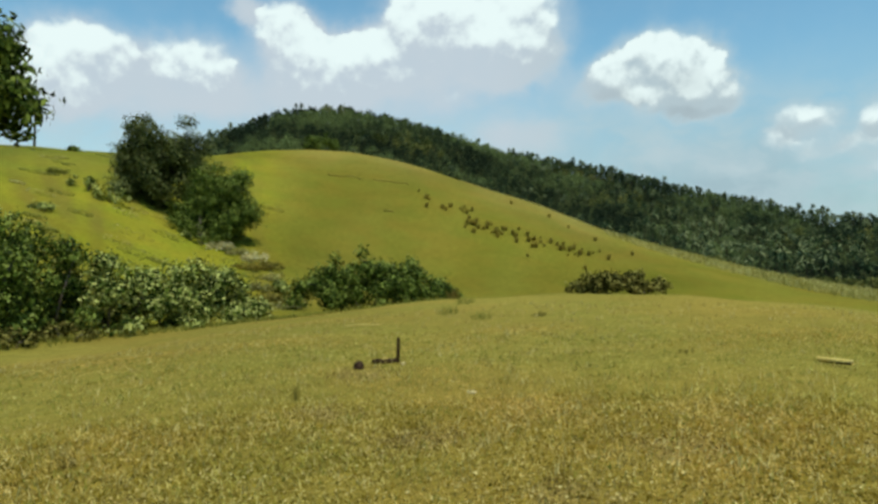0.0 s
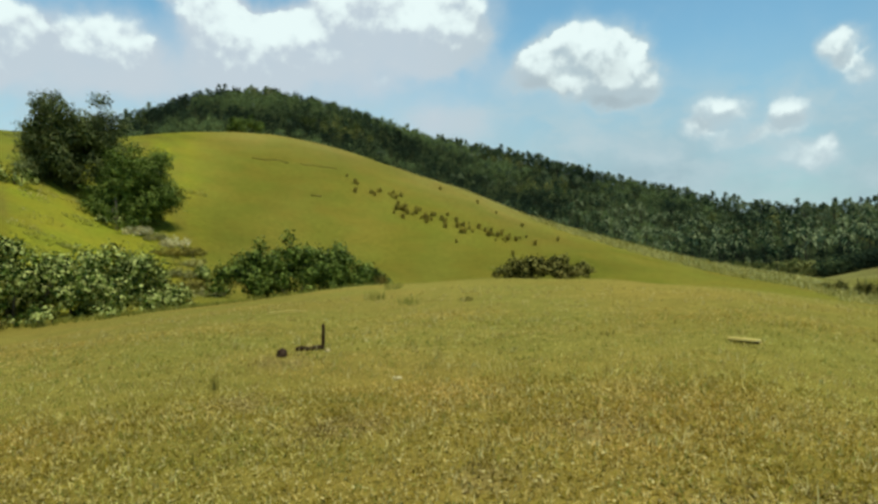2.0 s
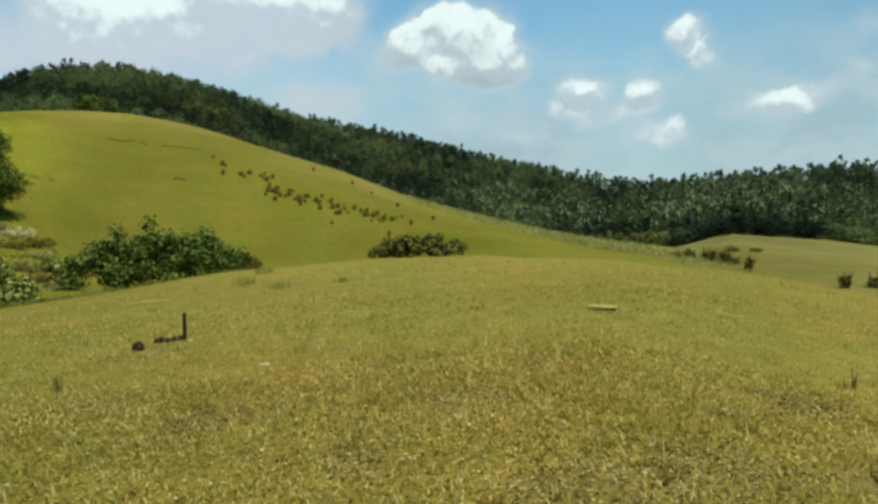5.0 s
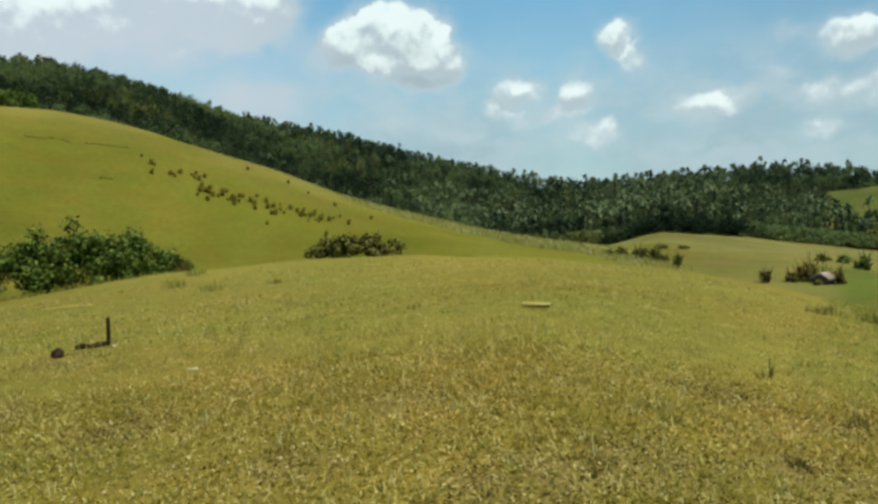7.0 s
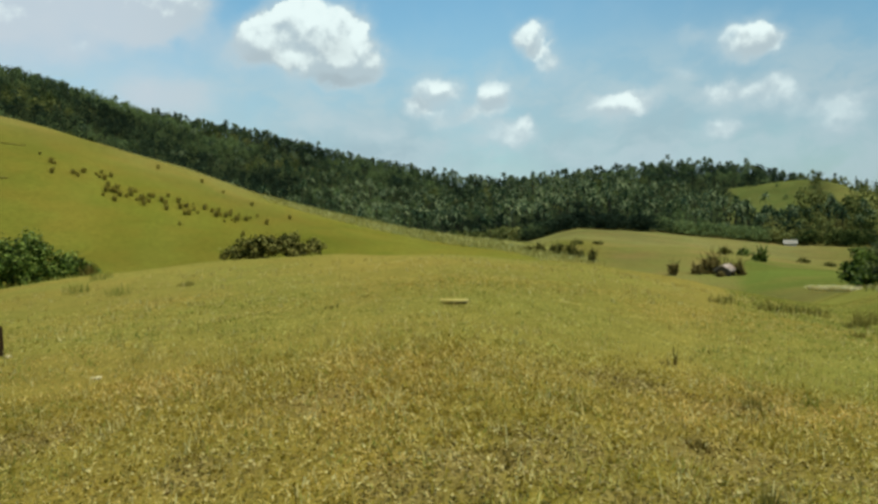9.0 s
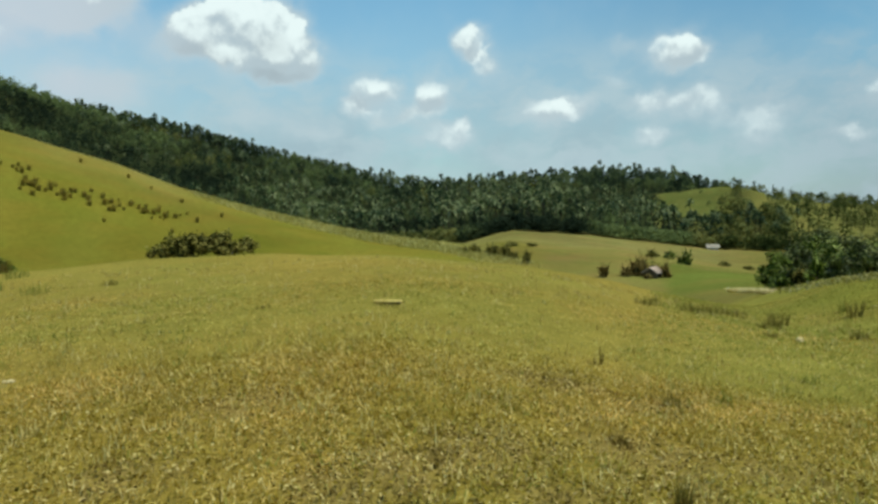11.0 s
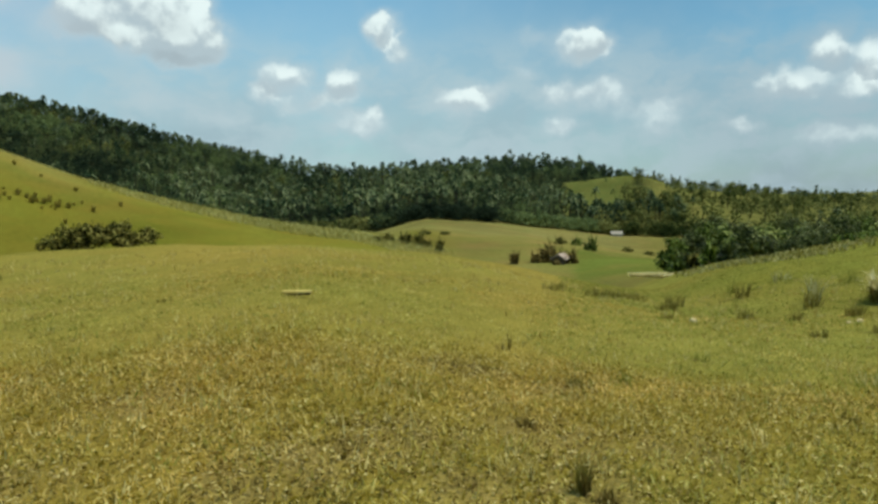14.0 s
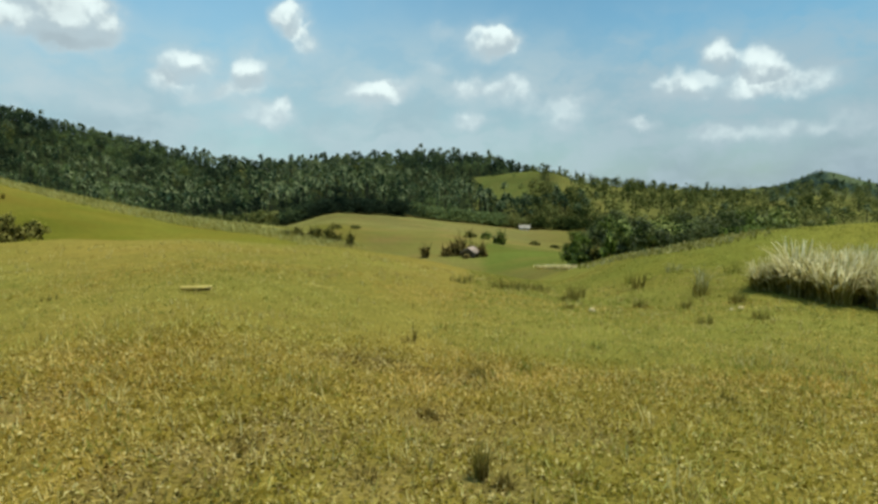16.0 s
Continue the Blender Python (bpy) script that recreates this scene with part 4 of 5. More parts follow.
def tree(name, at, label, tall, puffs, leaf, mat, dense, seed, trunk_r=0.2, category="tree", group="", turn=0.0):
    rng = np.random.default_rng(seed)
    ob = thing(name, at, label, category, group, turn=turn)
    fork = np.array([rng.normal(0, 0.15), rng.normal(0, 0.15), tall * 0.35])
    trunk = part("trunk", mesh_of("trunk", *tube([(0, 0, -0.4), fork * (0.5, 0.5, 0.5) + (0.08, 0, 0), fork], [trunk_r, trunk_r * 0.8, trunk_r * 0.65], 10), BARK, True), ob)
    for k in range(min(7, len(puffs))):
        x, y, z, rx, ry, rz = puffs[(k * 3) % len(puffs)]
        end = np.array([x, y, z])
        mid = (fork + end) / 2 + rng.normal(0, 0.2, 3)
        part("limb", mesh_of("limb", *tube([fork * 0.92, mid, end], [trunk_r * 0.5, trunk_r * 0.32, trunk_r * 0.1], 7), BARK, True), trunk)
    part("crown", mesh_of("crown", *foliage(rng, puffs, dense, leaf, leaf * 0.6), mat), ob)
    return ob


def heap(seed, n, half, low, high, size):
    return scattered_puffs(np.random.default_rng(seed), n, half, low, high, size)


# two broad bushes at the field's far edge
bush("broad_bush", spot(-5.7, 31), "large dense dark green bush at the edge of the dry field", mound(21, 130, (3.75, 1.9), 2.8, 0.55, 1.3, 0.5) + [(-0.5, 0, 2.65, 0.35, 0.3, 0.4), (-1.7, 0.1, 2.3, 0.35, 0.35, 0.45)], 0.15, LEAF, 80, 21, 6, turn=4)
bush("low_bush", spot(15.2, 31.5), "low spreading olive bush at the edge of the dry field", mound(22, 120, (2.5, 1.3), 1.42, 0.3), 0.17, LEAF_DRAB, 56, 22, 5, turn=14)
# hedge of bushes below the left bank
for k, (b, d, half, top, s, mat) in enumerate(((-18.7, 29, (1.9, 1.5), 2.4, 0.5, LEAF_LIGHT), (-22.5, 28.5, (2.2, 1.6), 2.8, 0.52, LEAF_LIGHT), (-26.8, 27.5, (2.1, 1.6), 2.9, 0.52, LEAF_LIGHT),
                                                (-31.5, 26.5, (2.1, 1.6), 3.6, 0.6, LEAF), (-36.5, 25, (2.4, 1.8), 4.8, 0.7, LEAF))):
    bush("hedge_bush", spot(b, d), "leafy bright green bush in the hedge below the bank", mound(31 + k, 60, (half[0] * 1.1, half[1]), top + 0.35, s, 1.5), 0.17, mat, 52, 31 + k, 4, group="hedge below the bank")
for k, (b, d, top) in enumerate(((-15.8, 30, 1.0), (-25, 25, 0.8), (-29.5, 24, 0.9), (-20.5, 27, 0.7), (-33.5, 23, 0.8))):
    bush("weedy_shrub", spot(b, d), "low weedy shrub in front of the hedge", mound(51 + k, 16, (1.0, 0.7), top, 0.28), 0.14, LEAF_LIGHT if k % 2 else LEAF_DRAB, 60, 51 + k, 3, group="weedy shrubs")
# the tall tree and the round bush in the gully, with scrub round them
tree("gully_tree", spot(-22.7, 71), "tall dark leafy tree in the gully beside the hill", 10.5, mound(41, 95, (4.2, 3.2), 10.3, 1.4, 1.5) + [(3.4, 0, 6.6, 1.2, 1.1, 0.9), (2.6, 0, 8.2, 1.1, 1.0, 0.8), (4.3, 0.3, 5.6, 1.0, 0.9, 0.8), (-2.9, 0, 7.9, 0.8, 0.8, 0.6)], 0.25, LEAF_DARK, 27, 41, 0.28)
bush("round_bush", spot(-18.6, 65.5), "big round glossy green bush in the gully", mound(42, 74, (3.5, 2.8), 7.7, 1.25, 1.6) + [(-3.6, 0.5, 1.6, 1.1, 1.0, 1.0), (-3.9, 1.0, 2.9, 0.9, 0.9, 0.8)], 0.21, LEAF, 42, 42, 5)
bush("crest_bush", spot(-10.0, 126), "dark leafy bush on the crest of the grassy hill", mound(44, 40, (3.2, 2.2), 4.0, 0.9, 1.3), 0.34, LEAF, 16, 44, 4)
for k, (b, d, half, top, mat) in enumerate(((-26.3, 66, 1.6, 2.2, LEAF_LIGHT), (-28.2, 69, 1.5, 1.7, LEAF_LIGHT), (-19.2, 62, 1.8, 3.6, LEAF), (-18.8, 50, 1.2, 1.2, LEAF_DRAB), (-15.5, 50, 1.1, 1.0, HILL_REED),
                                            (-14.3, 47, 1.0, 0.9, HILL_WEED), (-12.8, 45, 1.1, 0.8, HILL_REED), (-16.9, 45, 1.2, 1.0, HILL_WEED), (-13.6, 51, 0.9, 1.3, LEAF_LIGHT), (-31.0, 60, 1.0, 0.8, LEAF_LIGHT),
                                            (-29.8, 74, 1.1, 0.9, GREEN_GRASS), (-32.6, 50, 1.5, 2.6, LEAF), (-28.7, 92, 0.8, 0.9, LEAF), (-33.8, 43, 1.7, 4.6, LEAF_LIGHT), (-18.2, 61.5, 1.3, 1.1, PLUME), (-16.8, 61, 1.2, 1.0, HILL_REED), (-15.4, 60, 1.3, 1.1, PLUME), (-14.2, 58, 1.2, 1.0, HILL_WEED), (-16.0, 56.5, 1.2, 0.9, SHRUB_BROWN), (-14.0, 54.5, 1.2, 0.9, CREST_REED), (-20.2, 63, 1.3, 1.3, LEAF_LIGHT))):
    bush("gully_shrub", spot(b, d), "scrubby shrub growing on the bank and in the gully", mound(61 + k, 18, (half, half * 0.8), top, 0.42), 0.2, mat, 30, 61 + k, 3, group="scrub on the bank")
# big tree whose boughs hang in from beyond the hedge
tree("edge_tree", spot(-38.3, 27), "big broad-leaved tree standing beyond the hedge", 12.5, [(x, y, z + 7.0, r, r, r * 0.9) for x, y, z, r, _, _ in heap(43, 44, (2.7, 2.9), 0.2, 5.6, 1.05)]
     + [(1.5, 0, 8.9, 1.0, 1.0, 0.9)], 0.3, LEAF, 26, 43, 0.34)


def coconut_palm(at, label, tall, reach, seed):
    rng = np.random.default_rng(seed)
    ob = thing("palm_tree", at, label, "palm tree")
    trunk, fronds = palm_shape(rng, tall, 20, reach)
    part("trunk", mesh_of("trunk", *tube([(0, 0, -0.3), (0.1, 0, tall * 0.5), (0.05, 0, tall)], [0.16, 0.12, 0.09], 8), BARK, True), ob)
    part("crown", mesh_of("crown", *fronds, PALM_LEAF), ob)
    return ob


coconut_palm(spot(-31.3, 94), "lone palm with a drooping crown on the bank's skyline", 5.0, 2.3, 7)

# ---- tall grass ----
def reeds(rng, n, spread, tall, wide, plume=0.0, most=0.75):
    """Arching blades from a common root patch."""
    a, q = rng.uniform(0, 2 * np.pi, n), np.sqrt(rng.random(n))
    root = np.stack([np.cos(a) * q * spread[0], np.sin(a) * q * spread[1], np.full(n, -0.03)], 1)
    turn = a + rng.normal(0, 0.9, n)
    lean, ln = rng.uniform(0.05, most, n), tall * rng.uniform(0.6, 1.1, n)
    out = np.stack([np.cos(turn), np.sin(turn), np.zeros(n)], 1)
    side = np.stack([-np.sin(turn), np.cos(turn), np.zeros(n)], 1)
    rows = []
    for u, w in ((0, 0.8), (0.4, 1.0), (0.75, 0.75 + plume), (1.0, 0.12 + plume * 0.6)):
        bend = lean * (0.25 + 1.1 * u * u)
        p = root + (out * (np.sin(bend) * u)[:, None] + np.array([0, 0, 1]) * (np.cos(bend) * u)[:, None]) * ln[:, None]
        rows += [p - side * wide * w / 2, p + side * wide * w / 2]
    v = np.stack(rows, 1).reshape(-1, 3)
    base = np.arange(n)[:, None] * 8
    f = np.concatenate([base + np.array([2 * s, 2 * s + 1, 2 * s + 3, 2 * s + 2]) for s in range(3)], 0)
    return v, f


# ---- shrubs in lines over the hill ----
rng = np.random.default_rng(77)
hill_rows = [(-1.6 + 4.9 * u, 89.5 - 1.0 * u) for u in np.linspace(0, 1, 20)] + [(2.2 + 11.3 * u + 0.25 * math.sin(40 * u), 84.0 - 1.2 * u) for u in np.linspace(0, 1, 72)]
kinds = []
for k in range(5):
    r2 = np.random.default_rng(200 + k)
    bits = [reeds(r2, 34, (0.2, 0.2), 0.95, 0.09)]
    p, nor = puff(r2, 60, (0, 0, 0.5), (0.36, 0.36, 0.4), 0.4, 0.5)
    bits.append(leaves(r2, p, nor, 0.16, 0.1))
    kinds.append(mesh_of("crown", *joined(bits), SHRUB_BROWN))
for b, d in hill_rows:
    if rng.random() < 0.12:
        continue
    at = spot(b + rng.normal(0, 0.25), d + rng.normal(0, 1.3))
    ob = thing("hill_shrub", at, "small brownish shrub in a line across the hill", "shrub", "shrubs on the hill", turn=float(rng.uniform(0, 360)), size=float(rng.uniform(0.35, 0.9)))
    part("crown", kinds[int(rng.integers(5))], ob)
    part("stem", mesh_of("stem", *tube([(0, 0, -0.2), (0.02, 0, 0.2), (0.05, 0.03, 0.6)], [0.03, 0.025, 0.01], 5), BARK), ob)
for b, d in ((11.0, 96), (13.2, 92), (9.4, 99), (16.2, 88), (6.2, 101), (7.6, 76), (12.4, 75)):
    at = spot(b, d)
    ob = thing("hill_shrub", at, "small brownish shrub in a line across the hill", "shrub", "shrubs on the hill", turn=float(rng.uniform(0, 360)), size=float(rng.uniform(0.5, 0.8)))
    part("crown", kinds[int(rng.integers(5))], ob)
    part("stem", mesh_of("stem", *tube([(0, 0, -0.2), (0.02, 0, 0.2), (0.05, 0.03, 0.6)], [0.03, 0.025, 0.01], 5), BARK), ob)


# ---- clumps of tall grass ----
def grass_clump(at, label, n, spread, tall, wide, seed, mat=REED, group="tall grass on the bank", plume=0.0, under=None, most=0.75):
    rng = np.random.default_rng(seed)
    ob = thing("grass_clump", at, label, "grass clump", group)
    tagged(part("foliage", mesh_of("foliage", *reeds(rng, n, spread, tall, wide, plume, most), mat), ob), kind="stuff")
    if under:
        tagged(part("dead_base", mesh_of("dead_base", *reeds(rng, int(n * 1.2), (spread[0] * 1.15, spread[1] * 1.15), tall * 0.68, wide * 1.2), under), ob, "brown withered lower blades"), kind="stuff")
    return ob


rng = np.random.default_rng(303)
for k in range(26):
    b = 75.6 + 12.4 * (k + 0.5) / 26 + float(rng.normal(0, 0.25))
    d = 13.9 + float(rng.uniform(-0.55, 1.2))
    tall = float(rng.uniform(0.66, 1.0)) * (0.6 if b < 76.6 else 1.0 if b < 81 else 0.9)
    grass_clump(spot(b, d), "tall clump of pale plumed reed grass on the bank", 190, (0.3, 0.26), tall, 0.018, 300 + k, PLUME, plume=0.7, under=HILL_WEED, most=0.72)
for k, (b, d, sx, tall, n, mat) in enumerate(((71.0, 14.6, 0.12, 0.62, 60, REED), (70.9, 14.0, 0.14, 0.35, 60, WEED), (66.2, 16.4, 0.16, 0.42, 80, WEED), (66.5, 12.8, 0.13, 0.2, 60, WEED), (70.0, 12.7, 0.12, 0.2, 50, WEED),
                                              (60.9, 14.4, 0.16, 0.3, 70, WEED), (60.2, 13.6, 0.08, 0.2, 30, WEED), (65.4, 17.6, 0.1, 0.4, 40, GREEN_GRASS), (73.6, 12.9, 0.15, 0.25, 60, WEED), (68.8, 18.5, 0.2, 0.3, 60, REED),
                                              (73.2, 16.5, 0.2, 0.35, 60, GREEN_GRASS), (75.3, 11.0, 0.12, 0.18, 50, WEED), (71.4, 10.2, 0.1, 0.16, 40, WEED))):
    grass_clump(spot(b, d), "small tuft of coarse grass on the green slope", n, (sx * 1.3, sx), tall, 0.012, 320 + k, HILL_WEED if mat is WEED else mat, "tufts on the slope")


def strip_of_reeds(b0, b1, line, inset, n, tall, seed):
    rng = np.random.default_rng(seed)
    b = b0 + (b1 - b0) * rng.beta(1.6, 1.9, n)
    d = line_at(line, b) - inset[0] - (inset[1] - inset[0]) * rng.random(n) ** 1.7
    x, y = np.sin(np.radians(b)) * d, np.cos(np.radians(b)) * d
    v, f = reeds(rng, n, (0.0, 0.0), tall, 0.075, 0.2)
    v = v.reshape(n, 8, 3) * rng.uniform(0.6, 1.15, (n, 1, 1)) + np.stack([x, y, height(x, y)], 1)[:, None]
    return v.reshape(-1, 3), f


edge = joined([strip_of_reeds(14, 43, 3, (0.5, 13.5), 9000, 0.7, 5), strip_of_reeds(2, 17, 3, (-1, 6), 3000, 0.35, 6)])
tagged(new("tall_grass", mesh_of("tall_grass", *edge, CREST_REED)), "strip of pale tall grass along the hill's lower crest", "grass", kind="stuff")
rim = joined([strip_of_reeds(61, 76, 2, (-1, 2.0), 1100, 0.2, 8)])
tagged(new("bank_grass", mesh_of("bank_grass", *rim, HILL_REED)), "pale coarse grass along the crest of the bank", "grass", kind="stuff")

# ---- weeds standing in the near field ----
# the low tuft at bearing 57.1 is added to imitate a spot of shadow
for k, (b, d, n, s, tall, mat) in enumerate(((55.2, 3.72, 70, 0.03, 0.24, HILL_WEED), (55.5, 3.7, 40, 0.025, 0.17, WEED), (57.1, 3.62, 110, 0.05, 0.1, WEED), (50.5, 4.7, 110, 0.07, 0.1, WEED), (50.0, 4.8, 60, 0.06, 0.08, WEED), (48.4, 7.2, 10, 0.02, 0.24, WEED), (47.9, 7.1, 30, 0.08, 0.1, WEED),
                                             (44.1, 6.05, 50, 0.08, 0.08, WEED), (46.0, 6.1, 60, 0.1, 0.08, WEED), (73.4, 5.87, 60, 0.06, 0.11, HILL_WEED), (81.3, 7.3, 40, 0.1, 0.08, WEED), (36.2, 4.0, 70, 0.08, 0.08, WEED), (35.4, 3.9, 50, 0.06, 0.07, WEED), (28.5, 3.5, 60, 0.08, 0.07, WEED), (45.8, 3.65, 60, 0.06, 0.08, WEED),
                                             (-29.2, 5.7, 40, 0.05, 0.13, WEED), (-12.1, 7.2, 12, 0.03, 0.2, HILL_WEED), (-4.0, 5.4, 40, 0.12, 0.06, WEED), (57.8, 6.3, 40, 0.06, 0.14, GREEN_GRASS), (63.5, 7.6, 40, 0.08, 0.14, GREEN_GRASS), (54.0, 5.9, 50, 0.06, 0.15, HILL_WEED),
                                             (51.8, 14.6, 60, 0.3, 0.24, HILL_WEED), (55.0, 14.4, 60, 0.3, 0.22, HILL_WEED), (56.0, 14.6, 60, 0.3, 0.22, HILL_WEED), (57.1, 15.3, 60, 0.3, 0.22, HILL_WEED), (58.3, 15.6, 50, 0.25, 0.24, HILL_WEED), (61.2, 15.6, 70, 0.2, 0.34, HILL_WEED), (60.8, 11.4, 40, 0.08, 0.12, WEED),
                                             (3.7, 14.9, 50, 0.25, 0.22, GREEN_GRASS), (0.8, 16.6, 60, 0.3, 0.26, GREEN_GRASS), (2.3, 19.0, 60, 0.3, 0.25, GREEN_GRASS), (1.2, 27.5, 60, 0.3, 0.5, WEED), (20.3, 9.6, 30, 0.1, 0.12, HILL_WEED), (8.5, 15.0, 40, 0.2, 0.16, HILL_WEED))):
    grass_clump(spot(b, d), "dark weedy tuft standing out of the dry grass", n, (s, s), tall, 0.0035 + 0.0006 * d, 340 + k, mat, "weeds in the field", most=0.3 if tall > 0.15 else 0.75)


# ---- small things in the field ----
def stone(name, at, label, size, mat, seed, category="stone", group=""):
    rng = np.random.default_rng(seed)
    bm = bmesh.new()
    bmesh.ops.create_icosphere(bm, subdivisions=3, radius=1.0)
    for v in bm.verts:
        v.co *= 1 + 0.28 * noise.noise(v.co * 1.7 + Vector((seed, 0, 0))) + 0.08 * noise.noise(v.co * 5)
        v.co.x, v.co.y, v.co.z = v.co.x * size[0], v.co.y * size[1], v.co.z * size[2]
    me = bpy.data.meshes.new(name)
    bm.to_mesh(me)
    bm.free()
    me.materials.append(mat)
    ob = new(name, me)
    ob.location = at + Vector((0, 0, size[2] * 0.55))
    return tagged(ob, label, category, group)


def bamboo_log(at, label, long, radius, turn, seed, joints=4):
    """A cut length of bamboo lying on the grass: culm, raised joints, hollow dark end."""
    ob = thing("bamboo_log", at, label, "bamboo log", turn=turn)
    xs = np.linspace(-long / 2, long / 2, 4 * joints + 1)
    path = [(x, 0.004 * math.sin(9 * x), radius) for x in xs]
    culm = part("culm", mesh_of("culm", *tube(path, [radius * (1.0 - 0.04 * (k % 4 in (1, 2, 3))) for k in range(len(xs))], 14, False), BAMBOO, True), ob)
    # dark tube added along the culm's lower side in place of its shade
    part("shaded_underside", mesh_of("shaded_underside", *tube([(x, 0.0, radius * 0.62) for x in xs[1:-1]], [radius * 0.86] * (len(xs) - 2), 12), DARK_WOOD, True), culm, "dark lower side imitating the log's own shade")
    for k in range(1, joints):
        x = -long / 2 + k * long / joints
        part("joint", mesh_of("joint", *tube([(x - 0.006, 0, radius), (x, 0, radius), (x + 0.006, 0, radius)], [radius, radius * 1.1, radius], 14, False), BAMBOO, True), culm)
    for x in (-long / 2, long / 2):
        s = 1 if x > 0 else -1
        part("cut_end", mesh_of("cut_end", *tube([(x - s * 0.03, 0, radius), (x - s * 0.02, 0, radius)], [radius * 0.86, radius * 0.86], 14), DARK_WOOD), culm, "dark hollow cut end")
    return ob


at = spot(30.75, 8.8)
bamboo_log(at + Vector((0, 0, 0.032)), "short pale cut bamboo log lying on the grass", 0.375, 0.028, -50, 1)


def stake(at, label):
    """A squared weathered stake driven into the ground, with a split top."""
    ob = thing("wooden_stake", at, label, "stake")
    bm = bmesh.new()
    bmesh.ops.create_cube(bm, size=1.0)
    bmesh.ops.subdivide_edges(bm, edges=bm.edges[:], cuts=3, use_grid_fill=True)
    for v in bm.verts:
        v.co = Vector((v.co.x * 0.046, v.co.y * 0.04, (v.co.z + 0.5) * 0.39 - 0.04))
        v.co.x += 0.004 * noise.noise(v.co * 25) + 0.02 * v.co.z
        v.co.y += 0.004 * noise.noise(v.co * 25 + Vector((9, 0, 0)))
        if v.co.z > 0.33:
            v.co.z += 0.02 * noise.noise(v.co * 60)
    bmesh.ops.bevel(bm, geom=[e for e in bm.edges if e.calc_face_angle(0) > 1.2], offset=0.004, segments=1, affect="EDGES")
    part("post", bm, ob, mat=DARK_WOOD)
    return ob


stake(spot(-3.53, 9.45), "short dark weathered wooden stake in the dry grass")
at = spot(-4.7, 9.4)
ob = thing("wood_piece", at + Vector((0, 0, 0.02)), "charred length of wood lying beside the stake", "branch", turn=3)
branch = part("branch", mesh_of("branch", *tube([(-0.18, 0, 0.0), (-0.1, 0.01, 0.012), (0.0, -0.01, 0.004), (0.1, 0.005, 0.015), (0.17, 0.0, 0.035)], [0.026, 0.038, 0.034, 0.036, 0.024], 9), DARK_WOOD, True), ob)
part("knot", mesh_of("knot", *tube([(0.05, 0, 0.02), (0.07, 0.03, 0.06)], [0.014, 0.006], 7), DARK_WOOD, True), branch)
part("pale_strip", mesh_of("pale_strip", *tube([(-0.08, 0.03, 0.03), (0.02, 0.035, 0.042), (0.08, 0.03, 0.034)], [0.008, 0.013, 0.008], 7), BAMBOO, True), branch, "pale split bark strip")
stone("dark_stone", spot(-6.9, 9.0), "dark rounded lump of earth or stone on the grass", (0.075, 0.06, 0.07), DARK_STONE, 3)
stone("pale_stone", spot(2.95, 7.2), "small pale stone in the dry grass", (0.034, 0.025, 0.018), PALE_STONE, 4, group="pale stones")
stone("pale_stone", spot(2.55, 7.25), "small pale stone in the dry grass", (0.02, 0.018, 0.014), PALE_STONE, 5, group="pale stones")
stone("pale_stone", spot(-3.1, 9.25), "small pale stone in the dry grass", (0.035, 0.03, 0.022), PALE_STONE, 6, group="pale stones")
stone("pale_stone", spot(62.7, 11.2), "small pale stone in the dry grass", (0.055, 0.05, 0.04), PALE_STONE, 7, group="pale stones")
stone("pale_stone", spot(73.9, 12.2), "small pale stone in the dry grass", (0.06, 0.04, 0.025), PALE_STONE, 8, group="pale stones")
stone("pale_stone", spot(73.2, 12.1), "small pale stone in the dry grass", (0.045, 0.03, 0.02), PALE_STONE, 9, group="pale stones")
at0, at1 = spot(-8.2, 14.3), spot(-4.9, 14.2)
mid = (at0 + at1) / 2
ob = thing("bamboo_stick", mid, "thin pale bamboo stick lying in the grass", "stick")
pth = [at0 - mid + Vector((0, 0, 0.05)), Vector((0, 0, 0.075)), at1 - mid + Vector((0, 0, 0.06))]
part("culm", mesh_of("culm", *tube([tuple(p) for p in pth], [0.013, 0.012, 0.009], 8), BAMBOO, True), ob)


# ---- the valley: hut, house, shrubs and trees ----
def box(bm, x0, x1, y0, y1, z0, z1):
    r = bmesh.ops.create_cube(bm, size=1.0)
    for v in r["verts"]:
        v.co = Vector((x0 if v.co.x < 0 else x1, y0 if v.co.y < 0 else y1, z0 if v.co.z < 0 else z1))


